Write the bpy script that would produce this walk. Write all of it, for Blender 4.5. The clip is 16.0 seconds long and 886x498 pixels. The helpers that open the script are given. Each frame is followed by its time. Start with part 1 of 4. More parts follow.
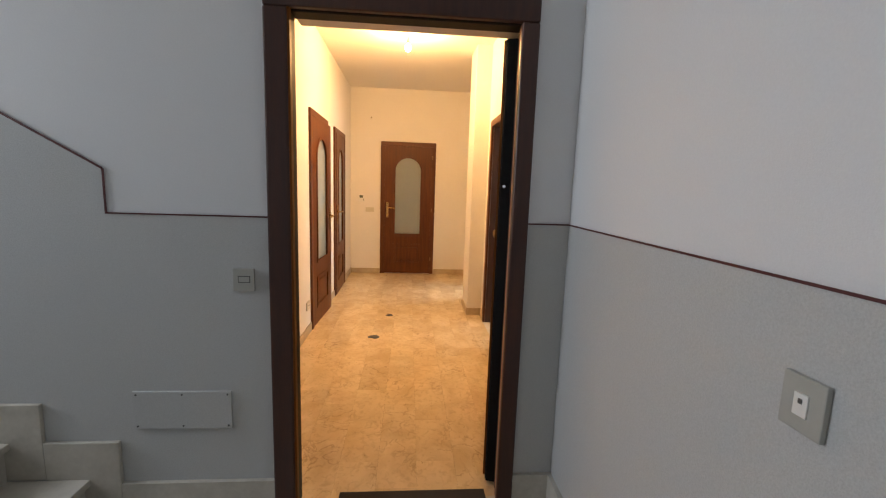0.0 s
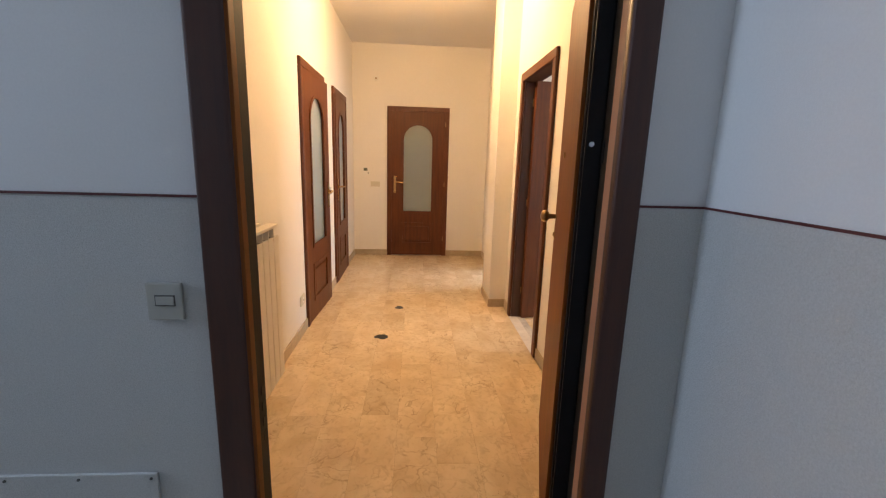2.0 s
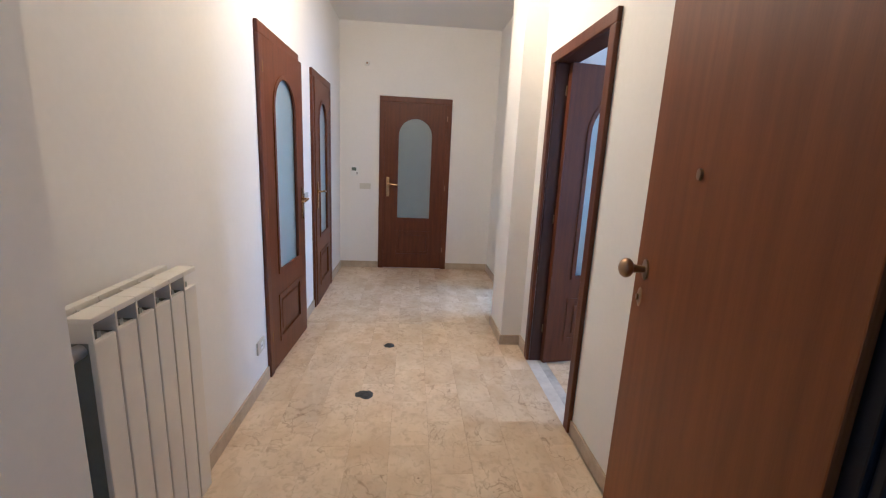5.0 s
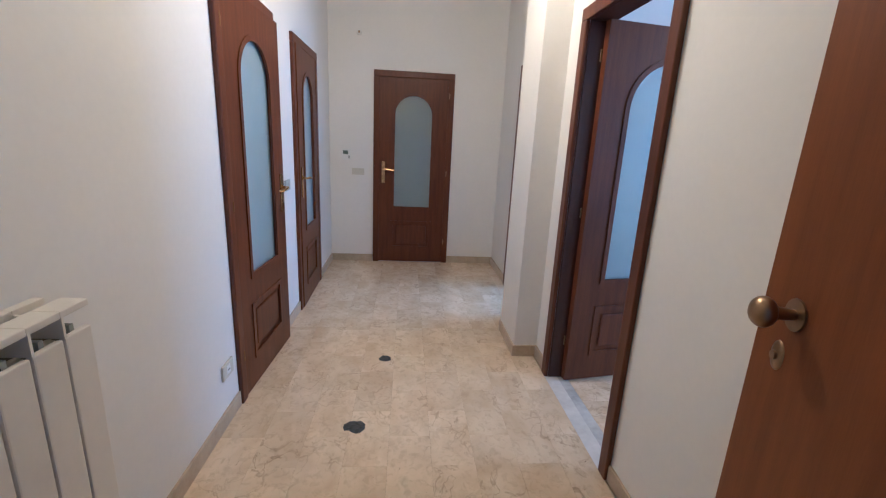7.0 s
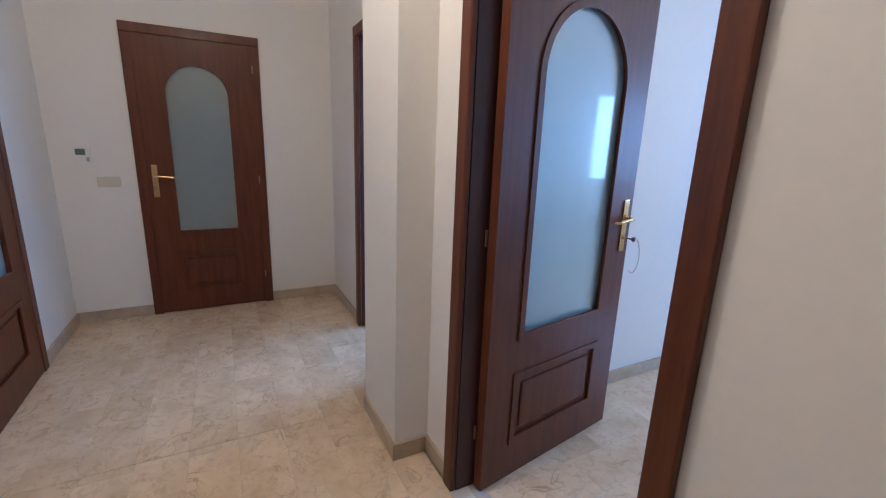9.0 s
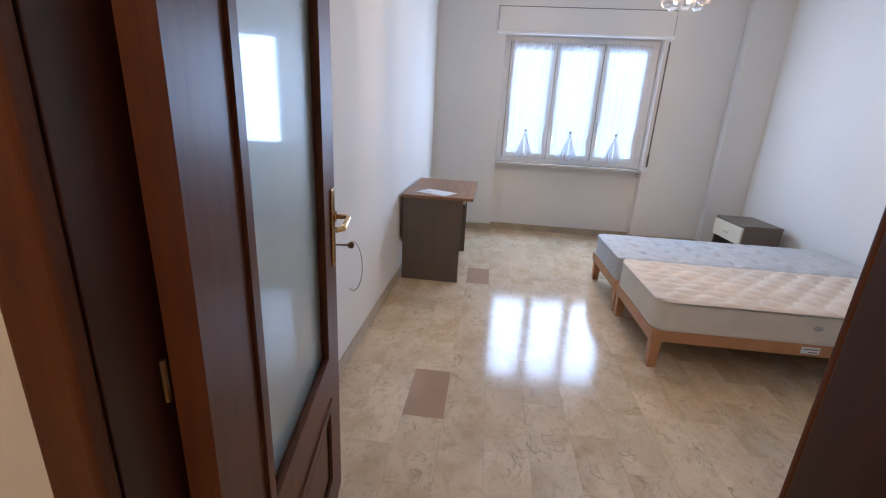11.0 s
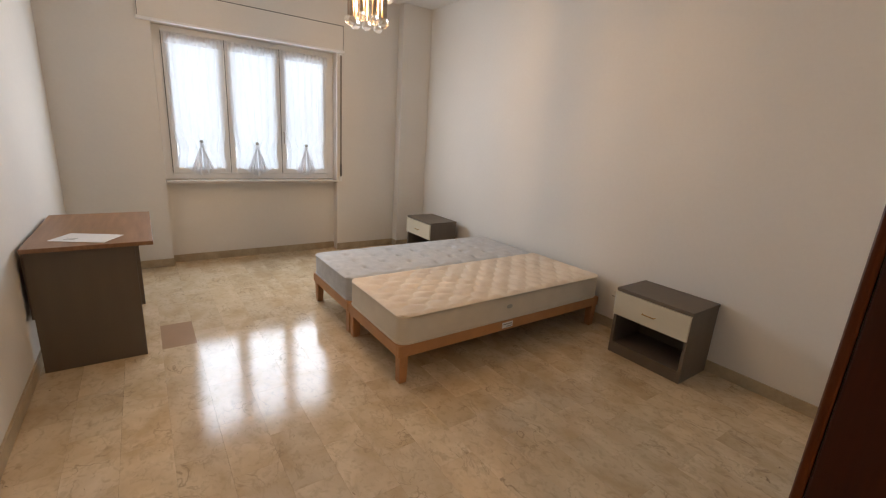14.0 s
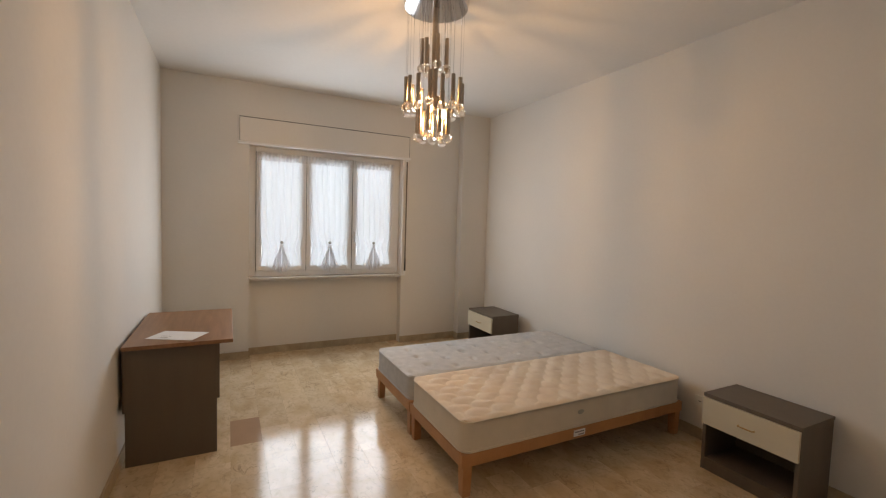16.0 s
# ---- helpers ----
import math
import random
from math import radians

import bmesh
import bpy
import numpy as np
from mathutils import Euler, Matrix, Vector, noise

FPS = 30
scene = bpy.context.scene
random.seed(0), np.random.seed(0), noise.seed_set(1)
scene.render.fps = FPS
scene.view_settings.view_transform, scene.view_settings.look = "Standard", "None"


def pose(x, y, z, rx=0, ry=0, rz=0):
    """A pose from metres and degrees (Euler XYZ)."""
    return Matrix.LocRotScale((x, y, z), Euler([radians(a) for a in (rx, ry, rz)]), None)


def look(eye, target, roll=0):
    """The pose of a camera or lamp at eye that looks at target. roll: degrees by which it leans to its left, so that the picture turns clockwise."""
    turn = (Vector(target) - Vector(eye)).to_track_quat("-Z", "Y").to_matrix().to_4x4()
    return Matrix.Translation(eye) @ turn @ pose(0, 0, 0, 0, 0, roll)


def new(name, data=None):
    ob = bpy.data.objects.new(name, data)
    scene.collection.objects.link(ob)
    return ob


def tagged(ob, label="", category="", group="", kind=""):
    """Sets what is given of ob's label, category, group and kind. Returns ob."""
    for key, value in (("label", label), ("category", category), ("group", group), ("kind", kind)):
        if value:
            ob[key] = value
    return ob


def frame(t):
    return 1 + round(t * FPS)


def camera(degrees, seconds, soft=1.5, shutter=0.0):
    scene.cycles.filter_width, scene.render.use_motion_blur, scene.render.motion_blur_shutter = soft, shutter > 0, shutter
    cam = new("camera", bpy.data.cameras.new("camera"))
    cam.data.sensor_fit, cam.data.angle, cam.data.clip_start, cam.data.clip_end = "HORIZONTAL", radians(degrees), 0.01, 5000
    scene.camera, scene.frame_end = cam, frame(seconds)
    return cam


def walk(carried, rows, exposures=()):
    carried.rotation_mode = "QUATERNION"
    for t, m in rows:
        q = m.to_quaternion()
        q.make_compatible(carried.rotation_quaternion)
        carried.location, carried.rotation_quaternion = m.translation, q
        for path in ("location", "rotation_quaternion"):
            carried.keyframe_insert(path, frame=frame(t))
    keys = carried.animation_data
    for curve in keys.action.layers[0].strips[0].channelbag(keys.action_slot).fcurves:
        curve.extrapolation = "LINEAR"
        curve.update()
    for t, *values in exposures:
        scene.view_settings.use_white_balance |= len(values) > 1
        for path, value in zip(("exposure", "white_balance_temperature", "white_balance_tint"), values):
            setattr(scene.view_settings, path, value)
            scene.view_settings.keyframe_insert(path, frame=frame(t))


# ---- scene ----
# ---------- camera ----------
# t, eye, target, roll
PATH = [
    (0, (-0.025, -0.495, 1.437), (0.138, 1.478, 1.15), 1.9),
    (0.5, (-0.014, -0.428, 1.423), (0.124, 1.543, 1.119), 2.0),
    (1, (-0.072, -0.236, 1.407), (0.06, 1.731, 1.07), 2.0),
    (1.5, (-0.127, -0.02, 1.41), (0.029, 1.938, 1.034), 1.6),
    (2, (-0.083, 0.224, 1.393), (0.052, 2.178, 0.989), 1.7),
    (2.5, (-0.063, 0.439, 1.386), (0.072, 2.378, 0.916), 1.7),
    (3, (-0.115, 0.688, 1.384), (0.047, 2.611, 0.857), 1.5),
    (3.5, (-0.112, 0.86, 1.365), (0.054, 2.77, 0.797), 1.4),
    (4, (-0.052, 0.986, 1.378), (0.088, 2.898, 0.807), 2.3),
    (4.5, (-0.076, 1.04, 1.402), (0.072, 2.97, 0.898), 2.4),
    (4.7, (-0.086, 1.051, 1.440), (0.071, 3.0, 1.021), 2.6),
    (7, (-0.104, 1.557, 1.421), (0.072, 3.488, 0.929), 2.8),
    (7.5, (-0.142, 1.864, 1.402), (0.201, 3.77, 0.902), 3.6),
    (8, (-0.13, 2.112, 1.407), (0.373, 3.98, 0.899), 2.8),
    (8.2, (-0.102, 2.233, 1.404), (0.447, 4.09, 0.902), 2.4),
    (10.3, (0.347, 3.283, 1.337), (2.056, 4.175, 0.804), 3.3),
    (10.5, (0.378, 3.393, 1.362), (2.173, 4.066, 0.794), 3.7),
    (11, (0.477, 3.526, 1.392), (2.377, 3.712, 0.796), 3.1),
    (11.5, (0.621, 3.572, 1.402), (2.525, 3.454, 0.804), 3.7),
    (12, (0.722, 3.592, 1.422), (2.572, 3.147, 0.805), 4.6),
    (12.5, (0.823, 3.659, 1.423), (2.531, 2.83, 0.796), 3.5),
    (13, (0.863, 3.689, 1.414), (2.435, 2.65, 0.744), 4.1),
    (13.5, (0.874, 3.663, 1.418), (2.411, 2.584, 0.728), 4.1),
    (14, (0.869, 3.642, 1.481), (2.443, 2.518, 0.971), 3.7),
    (14.5, (0.863, 3.628, 1.537), (2.487, 2.495, 1.251), 2.9),
    (15, (0.853, 3.629, 1.572), (2.498, 2.501, 1.433), 2.1),
    (15.5, (0.859, 3.639, 1.57), (2.538, 2.558, 1.458), 1.9),
    (16, (0.87, 3.664, 1.554), (2.651, 2.762, 1.433), 1.8),
]
cam = camera(92.4, 16.0, soft=1.2)
# seconds, stops, kelvin, tint
EXPOSURES = [(0.0, 1.58, 6700, 10), (1.5, 1.55, 6000, 10), (2.5, 1.5, 5500, 8), (3.5, 1.42, 5100, 8), (4.5, 1.28, 3900, 5), (7.0, 1.05, 3560, 4), (8.2, 0.98, 3640, 5),
             (10.3, 0.3, 4050, 8), (11.0, 0.2, 4700, 10), (12.0, -0.1, 5900, 10), (13.5, -0.1, 6100, 10), (14.5, -0.2, 6200, 10), (16.0, -0.42, 6500, 10)]
walk(cam, [(t, look(eye, target, roll)) for t, eye, target, roll in PATH], EXPOSURES)

# ---------- world, lights ----------
world = bpy.data.worlds.new("world")
scene.world = world
world.use_nodes = True
wn = world.node_tree
sky = wn.nodes.new("ShaderNodeTexSky")
sky.sky_type, sky.sun_disc = "NISHITA", False
sky.sun_elevation, sky.sun_rotation = radians(40), radians(200)
wn.links.new(sky.outputs[0], wn.nodes["Background"].inputs[0])
wn.nodes["Background"].inputs[1].default_value = 0.1


def area_lamp(name, m, sx, sy, watts, colour):
    d = bpy.data.lights.new(name, "AREA")
    d.shape, d.size, d.size_y, d.energy, d.color = "RECTANGLE", sx, sy, watts, colour
    ob = new(name, d)
    ob.matrix_world = m
    return ob


def bulb_lamp(name, p, watts, colour, radius):
    d = bpy.data.lights.new(name, "POINT")
    d.energy, d.color, d.shadow_soft_size = watts, colour, radius
    ob = new(name, d)
    ob.location = p
    return ob


WARM = (1.0, 0.56, 0.22)
DAY = (0.86, 0.93, 1.0)
area_lamp("sky_light_outside", look((6.5, 2.578, 1.65), (0, 2.578, 1.45)), 2.0, 1.7, 29, DAY)
for k in range(3):
    # daylight of each sash, in the window's opening
    area_lamp("sky_light_sash", look((5.97, 2.578 + 0.53 * (k - 1), 1.57), (0, 2.578 + 0.53 * (k - 1), 1.56)), 0.40, 1.15, 12, DAY)
area_lamp("sky_light_stairs", look((-3.9, 0.84, 2.3), (0, 0.5, 1.3)), 0.8, 1.3, 17, (0.83, 0.89, 1.0))
area_lamp("sky_light_far_room", look((3.42, 5.45, 1.6), (0, 5.3, 1.3)), 1.4, 1.3, 30, DAY)
area_lamp("sky_light_side_room", look((-3.3, 4.6, 1.6), (0, 4.6, 1.5)), 1.4, 1.3, 20, DAY)
bulb_lamp("bulb_light_hall", (-0.068, 3.87, 2.69), 30, WARM, 0.03)
for k in range(3):
    bulb_lamp("bulb_light_bedroom", (3.45 + 0.05 * math.cos(k * 2.1), 2.46 + 0.05 * math.sin(k * 2.1), (2.43, 2.24, 2.22)[k]), 12, WARM, 0.015)


# ---------- materials ----------
def material(name, colour, rough=0.5, metal=0.0, spots=None, scale=8.0, amount=0.12, fine=60.0, bump=0.0, bump_scale=120.0,
             per_object=0.0, stretch=(1, 1, 1), **extra):
    """Principled surface with large and fine variation of its colour and a fine relief."""
    m = bpy.data.materials.new(name)
    m.use_nodes = True
    n, l = m.node_tree.nodes, m.node_tree.links
    p = n["Principled BSDF"]
    p.inputs["Roughness"].default_value, p.inputs["Metallic"].default_value = rough, metal
    for key, value in extra.items():
        p.inputs[key.replace("_", " ")].default_value = value
    co = n.new("ShaderNodeTexCoord")
    mp = n.new("ShaderNodeMapping")
    mp.inputs["Scale"].default_value = stretch
    l.new(co.outputs["Object"], mp.inputs["Vector"])
    at = mp.outputs[0]
    if per_object:
        info = n.new("ShaderNodeObjectInfo")
        mul = n.new("ShaderNodeMath")
        mul.operation = "MULTIPLY"
        mul.inputs[1].default_value = 37.0
        l.new(info.outputs["Random"], mul.inputs[0])
        add = n.new("ShaderNodeVectorMath")
        l.new(at, add.inputs[0])
        l.new(mul.outputs[0], add.inputs[1])
        at = add.outputs[0]
    big, small = n.new("ShaderNodeTexNoise"), n.new("ShaderNodeTexNoise")
    big.inputs["Scale"].default_value, small.inputs["Scale"].default_value = scale, fine
    big.inputs["Detail"].default_value, small.inputs["Detail"].default_value = 6, 4
    for t in (big, small):
        l.new(at, t.inputs["Vector"])
    mix = n.new("ShaderNodeMix")
    mix.data_type = "RGBA"
    dark = spots or tuple(c * (1 - 2.2 * amount) for c in colour)
    mix.inputs["A"].default_value, mix.inputs["B"].default_value = (*colour, 1), (*dark, 1)
    both = n.new("ShaderNodeMath")
    both.operation = "MULTIPLY_ADD"
    l.new(small.outputs[0], both.inputs[0])
    both.inputs[1].default_value = 0.45
    l.new(big.outputs[0], both.inputs[2])
    ramp = n.new("ShaderNodeMapRange")
    ramp.inputs["From Min"].default_value, ramp.inputs["From Max"].default_value = 0.45, 1.05
    l.new(both.outputs[0], ramp.inputs["Value"])
    l.new(ramp.outputs[0], mix.inputs["Factor"])
    out = mix.outputs["Result"]
    if per_object:
        hsv = n.new("ShaderNodeHueSaturation")
        r2 = n.new("ShaderNodeMapRange")
        r2.inputs["To Min"].default_value, r2.inputs["To Max"].default_value = 1 - per_object, 1 + per_object
        l.new(info.outputs["Random"], r2.inputs["Value"])
        l.new(r2.outputs[0], hsv.inputs["Value"])
        l.new(out, hsv.inputs["Color"])
        out = hsv.outputs[0]
    l.new(out, p.inputs["Base Color"])
    if bump:
        bt = n.new("ShaderNodeTexNoise")
        bt.inputs["Scale"].default_value, bt.inputs["Detail"].default_value = bump_scale, 5
        l.new(at, bt.inputs["Vector"])
        b = n.new("ShaderNodeBump")
        b.inputs["Strength"].default_value, b.inputs["Distance"].default_value = bump, 0.002
        l.new(bt.outputs[0], b.inputs["Height"])
        l.new(b.outputs[0], p.inputs["Normal"])
    return m


def marble(name, light, mid, vein, rough=0.1, stretch=(1, 1, 1)):
    """Polished beige marble: cloudy ground, thin dark veins and pits, differing from tile to tile."""
    m = bpy.data.materials.new(name)
    m.use_nodes = True
    n, l = m.node_tree.nodes, m.node_tree.links
    p = n["Principled BSDF"]
    p.inputs["Specular IOR Level"].default_value = 0.55
    co, info = n.new("ShaderNodeTexCoord"), n.new("ShaderNodeObjectInfo")
    mul = n.new("ShaderNodeMath")
    mul.operation = "MULTIPLY"
    mul.inputs[1].default_value = 53.0
    add = n.new("ShaderNodeVectorMath")
    l.new(info.outputs["Random"], mul.inputs[0])
    grain = n.new("ShaderNodeMapping")
    grain.inputs["Scale"].default_value = stretch
    l.new(co.outputs["Object"], grain.inputs["Vector"])
    l.new(grain.outputs[0], add.inputs[0])
    l.new(mul.outputs[0], add.inputs[1])

    def tex(scale, detail, distort):
        t = n.new("ShaderNodeTexNoise")
        t.inputs["Scale"].default_value, t.inputs["Detail"].default_value, t.inputs["Distortion"].default_value = scale, detail, distort
        l.new(add.outputs[0], t.inputs["Vector"])
        return t.outputs[0]

    def ramp(value, lo, hi):
        r = n.new("ShaderNodeMapRange")
        r.inputs["From Min"].default_value, r.inputs["From Max"].default_value = lo, hi
        l.new(value, r.inputs["Value"])
        return r.outputs[0]

    def mixed(fac, a, b):
        x = n.new("ShaderNodeMix")
        x.data_type = "RGBA"
        l.new(fac, x.inputs["Factor"])
        for key, v in (("A", a), ("B", b)):
            if isinstance(v, tuple):
                x.inputs[key].default_value = (*v, 1)
            else:
                l.new(v, x.inputs[key])
        return x.outputs["Result"]

    cloud = mixed(ramp(tex(5, 9, 0.5), 0.36, 0.68), light, mid)
    speck = n.new("ShaderNodeMath")
    speck.operation = "MULTIPLY"
    l.new(ramp(tex(26, 6, 0.8), 0.5, 0.72), speck.inputs[0])
    speck.inputs[1].default_value = 0.55
    ground = mixed(speck.outputs[0], cloud, tuple(c * 0.78 for c in mid))
    ridge = n.new("ShaderNodeMath")
    ridge.operation = "SUBTRACT"
    l.new(tex(7, 8, 0.9), ridge.inputs[0])
    ridge.inputs[1].default_value = 0.5
    ab = n.new("ShaderNodeMath")
    ab.operation = "ABSOLUTE"
    l.new(ridge.outputs[0], ab.inputs[0])
    veins = ramp(ab.outputs[0], 0.020, 0.0)
    where = ramp(tex(3.5, 3, 0), 0.45, 0.66)
    vf = n.new("ShaderNodeMath")
    vf.operation = "MULTIPLY"
    l.new(veins, vf.inputs[0])
    half_v = n.new("ShaderNodeMath")
    half_v.operation = "MULTIPLY"
    l.new(where, half_v.inputs[0])
    half_v.inputs[1].default_value = 0.6
    l.new(half_v.outputs[0], vf.inputs[1])
    col = mixed(vf.outputs[0], ground, vein)
    pits = ramp(tex(30, 6, 1.2), 0.70, 0.78)
    col = mixed(pits, col, vein)
    hsv = n.new("ShaderNodeHueSaturation")
    r2 = n.new("ShaderNodeMapRange")
    r2.inputs["To Min"].default_value, r2.inputs["To Max"].default_value = 0.92, 1.06
    l.new(info.outputs["Random"], r2.inputs["Value"])
    l.new(r2.outputs[0], hsv.inputs["Value"])
    l.new(col, hsv.inputs["Color"])
    l.new(hsv.outputs[0], p.inputs["Base Color"])
    rr = n.new("ShaderNodeMapRange")
    rr.inputs["To Min"].default_value, rr.inputs["To Max"].default_value = rough * 0.7, rough * 1.7
    l.new(tex(14, 5, 0), rr.inputs["Value"])
    l.new(rr.outputs[0], p.inputs["Roughness"])
    return m


def glowing(name, colour, strength):
    m = bpy.data.materials.new(name)
    m.use_nodes = True
    p = m.node_tree.nodes["Principled BSDF"]
    p.inputs["Base Color"].default_value = (*colour, 1)
    p.inputs["Emission Color"].default_value = (*colour, 1)
    p.inputs["Emission Strength"].default_value = strength
    return m


def cloth(name, colour, through_part):
    """Sheer cloth: part of the light goes straight through, the rest is scattered on both sides."""
    m = bpy.data.materials.new(name)
    m.use_nodes = True
    n, l = m.node_tree.nodes, m.node_tree.links
    n.remove(n["Principled BSDF"])
    tr, tl, df = n.new("ShaderNodeBsdfTransparent"), n.new("ShaderNodeBsdfTranslucent"), n.new("ShaderNodeBsdfDiffuse")
    for s in (tl, df):
        s.inputs["Color"].default_value = (*colour, 1)
    a, b = n.new("ShaderNodeMixShader"), n.new("ShaderNodeMixShader")
    a.inputs[0].default_value, b.inputs[0].default_value = 0.5, 1 - through_part
    l.new(df.outputs[0], a.inputs[1]), l.new(tl.outputs[0], a.inputs[2])
    l.new(tr.outputs[0], b.inputs[1]), l.new(a.outputs[0], b.inputs[2])
    l.new(b.outputs[0], n["Material Output"].inputs[0])
    return m


PLASTER = material("white_wall_paint", (0.80, 0.77, 0.72), 0.75, scale=1.2, amount=0.03, fine=40, bump=0.12, bump_scale=90)
CEILING = material("white_ceiling_paint", (0.82, 0.80, 0.77), 0.8, scale=1.0, amount=0.03, fine=30, bump=0.08)
STAIR_UP = material("pale_stair_paint", (0.73, 0.74, 0.75), 0.7, scale=170, amount=0.025, fine=380, bump=0.2, bump_scale=300)
STAIR_LOW = material("grey_grained_plaster", (0.55, 0.56, 0.55), 0.8, spots=(0.45, 0.46, 0.45), scale=210, fine=420, bump=0.7, bump_scale=330)
LINE = material("dark_red_line_paint", (0.10, 0.02, 0.02), 0.6)
WOOD = material("dark_mahogany_veneer", (0.130, 0.040, 0.010), 0.45, spots=(0.065, 0.018, 0.006), scale=5, fine=45, stretch=(6, 6, 0.5), bump=0.05, Specular_IOR_Level=0.3, Coat_Weight=0.06, Coat_Roughness=0.2)
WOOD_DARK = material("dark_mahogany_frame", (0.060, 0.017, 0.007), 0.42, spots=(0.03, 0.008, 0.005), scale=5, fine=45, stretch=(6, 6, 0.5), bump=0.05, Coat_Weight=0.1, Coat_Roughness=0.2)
DOORWOOD = material("red_brown_door_panel", (0.20, 0.066, 0.010), 0.5, spots=(0.125, 0.040, 0.007), scale=4, fine=50, stretch=(7, 7, 0.45), bump=0.04, Specular_IOR_Level=0.15)
STEEL = material("black_painted_steel", (0.008, 0.008, 0.009), 0.5, 0.0, Specular_IOR_Level=0.2)
DARKSTEEL = material("dark_brown_steel", (0.018, 0.015, 0.012), 0.6, 0.0, Specular_IOR_Level=0.25, bump=0.2)
BRASS = material("polished_brass", (0.75, 0.52, 0.22), 0.2, 1.0, amount=0.06)
BRONZE = material("aged_bronze", (0.33, 0.22, 0.11), 0.35, 1.0)
CHROME = material("polished_chrome", (0.72, 0.72, 0.74), 0.12, 1.0, amount=0.03)
TUBE = material("brushed_tube_metal", (0.50, 0.42, 0.34), 0.28, 1.0)
FROST = material("frosted_glass", (0.72, 0.80, 0.78), 0.45, amount=0.03, Transmission_Weight=0.75, Coat_Weight=0.6, Coat_Roughness=0.05)
CLEAR = material("clear_window_glass", (1, 1, 1), 0.0, amount=0.0, Transmission_Weight=1.0, IOR=1.45)
BALL = material("clear_glass_ball", (1, 0.97, 0.92), 0.03, amount=0.0, Transmission_Weight=1.0, IOR=1.45)
PVC = material("white_window_lacquer", (0.88, 0.88, 0.87), 0.35, amount=0.015)
ENAMEL = material("cream_radiator_enamel", (0.76, 0.71, 0.61), 0.35, amount=0.03)
DARKGAP = material("dark_inner_metal", (0.09, 0.09, 0.085), 0.6)
# shade between the radiator's sections, put into a grey-green fin colour
FIN_SHADE = material("grey_green_shaded_fins", (0.33, 0.34, 0.29), 0.5)
# reddish trim wood, its colour made pinkish for the bulb's warm light
TRIM_LIT = material("trim_wood_warm_lit", (0.34, 0.18, 0.115), 0.5, amount=0.06)
SWITCH = material("beige_switch_plastic", (0.62, 0.58, 0.47), 0.4, amount=0.03)
GREYSW = material("grey_switch_plastic", (0.42, 0.42, 0.38), 0.45, amount=0.04)
WHITEPL = material("white_plastic", (0.78, 0.77, 0.73), 0.4, amount=0.02)
SCREEN = material("grey_green_display", (0.16, 0.19, 0.15), 0.25)
TILE = marble("beige_polished_marble", (0.71, 0.575, 0.39), (0.58, 0.445, 0.28), (0.24, 0.165, 0.10), 0.09, (1.15, 0.9, 1))
TILE_ACROSS = marble("beige_polished_marble_turned", (0.71, 0.575, 0.39), (0.56, 0.42, 0.255), (0.22, 0.15, 0.09), 0.11, (0.9, 1.15, 1))
SKIRT = material("beige_marble_skirting", (0.52, 0.43, 0.29), 0.3, spots=(0.36, 0.28, 0.18), scale=10, fine=50)
GROUT = material("beige_grout", (0.50, 0.41, 0.29), 0.8)
PATCH = material("brown_replacement_tile", (0.43, 0.28, 0.175), 0.16, amount=0.07, scale=6)
WHITEMARBLE = material("white_threshold_marble", (0.70, 0.66, 0.60), 0.15, spots=(0.48, 0.45, 0.42), scale=6, fine=30)
GREYMARBLE = material("grey_white_marble", (0.60, 0.57, 0.53), 0.15, spots=(0.33, 0.31, 0.29), scale=7, fine=35)
STAIRMARBLE = material("pale_stair_marble", (0.58, 0.55, 0.48), 0.3, spots=(0.42, 0.39, 0.33), scale=8, fine=50)
HOLE = material("black_broken_screed", (0.018, 0.018, 0.018), 0.7, spots=(0.07, 0.07, 0.065), scale=30, fine=120, bump=1.0, bump_scale=90)
MATB = material("black_rubber_mat", (0.02, 0.02, 0.022), 0.85, bump=0.6, bump_scale=300)
TAUPE = material("taupe_laminate", (0.150, 0.118, 0.088), 0.5, spots=(0.125, 0.098, 0.073), scale=3, fine=80, stretch=(5, 5, 0.6))
CREAM = material("cream_drawer_front", (0.66, 0.60, 0.46), 0.45, amount=0.03)
WALNUT = material("walnut_desktop", (0.33, 0.175, 0.085), 0.4, spots=(0.20, 0.10, 0.047), scale=5, fine=40, stretch=(0.6, 7, 7))
BEECH = material("orange_beech_wood", (0.52, 0.27, 0.115), 0.45, spots=(0.40, 0.19, 0.075), scale=4, fine=50, stretch=(2, 2, 2))
TICK = material("cream_mattress_fabric", (0.84, 0.76, 0.64), 0.9, spots=(0.68, 0.56, 0.44), scale=7, fine=160, bump=0.35, bump_scale=300)
TICKSIDE = material("ivory_mattress_side", (0.74, 0.68, 0.57), 0.9, amount=0.06, fine=160, bump=0.35, bump_scale=300)
GREYTICK = material("grey_blue_mattress_fabric", (0.60, 0.60, 0.60), 0.9, spots=(0.45, 0.46, 0.47), scale=16, fine=160, bump=0.35, bump_scale=300)
PAPER = material("white_paper", (0.82, 0.82, 0.82), 0.8, amount=0.02)
INK = material("grey_print", (0.25, 0.25, 0.25), 0.8)
CORD = material("pale_string", (0.55, 0.50, 0.40), 0.8)
BELT = material("grey_brown_belt", (0.22, 0.19, 0.16), 0.85)
LACE2 = cloth("white_gathered_cloth", (0.93, 0.93, 0.95), 0.18)
LACE = cloth("white_sheer_cloth", (0.93, 0.94, 0.96), 0.10)
BULB = glowing("lit_warm_bulb", (1.0, 0.72, 0.38), 40.0)


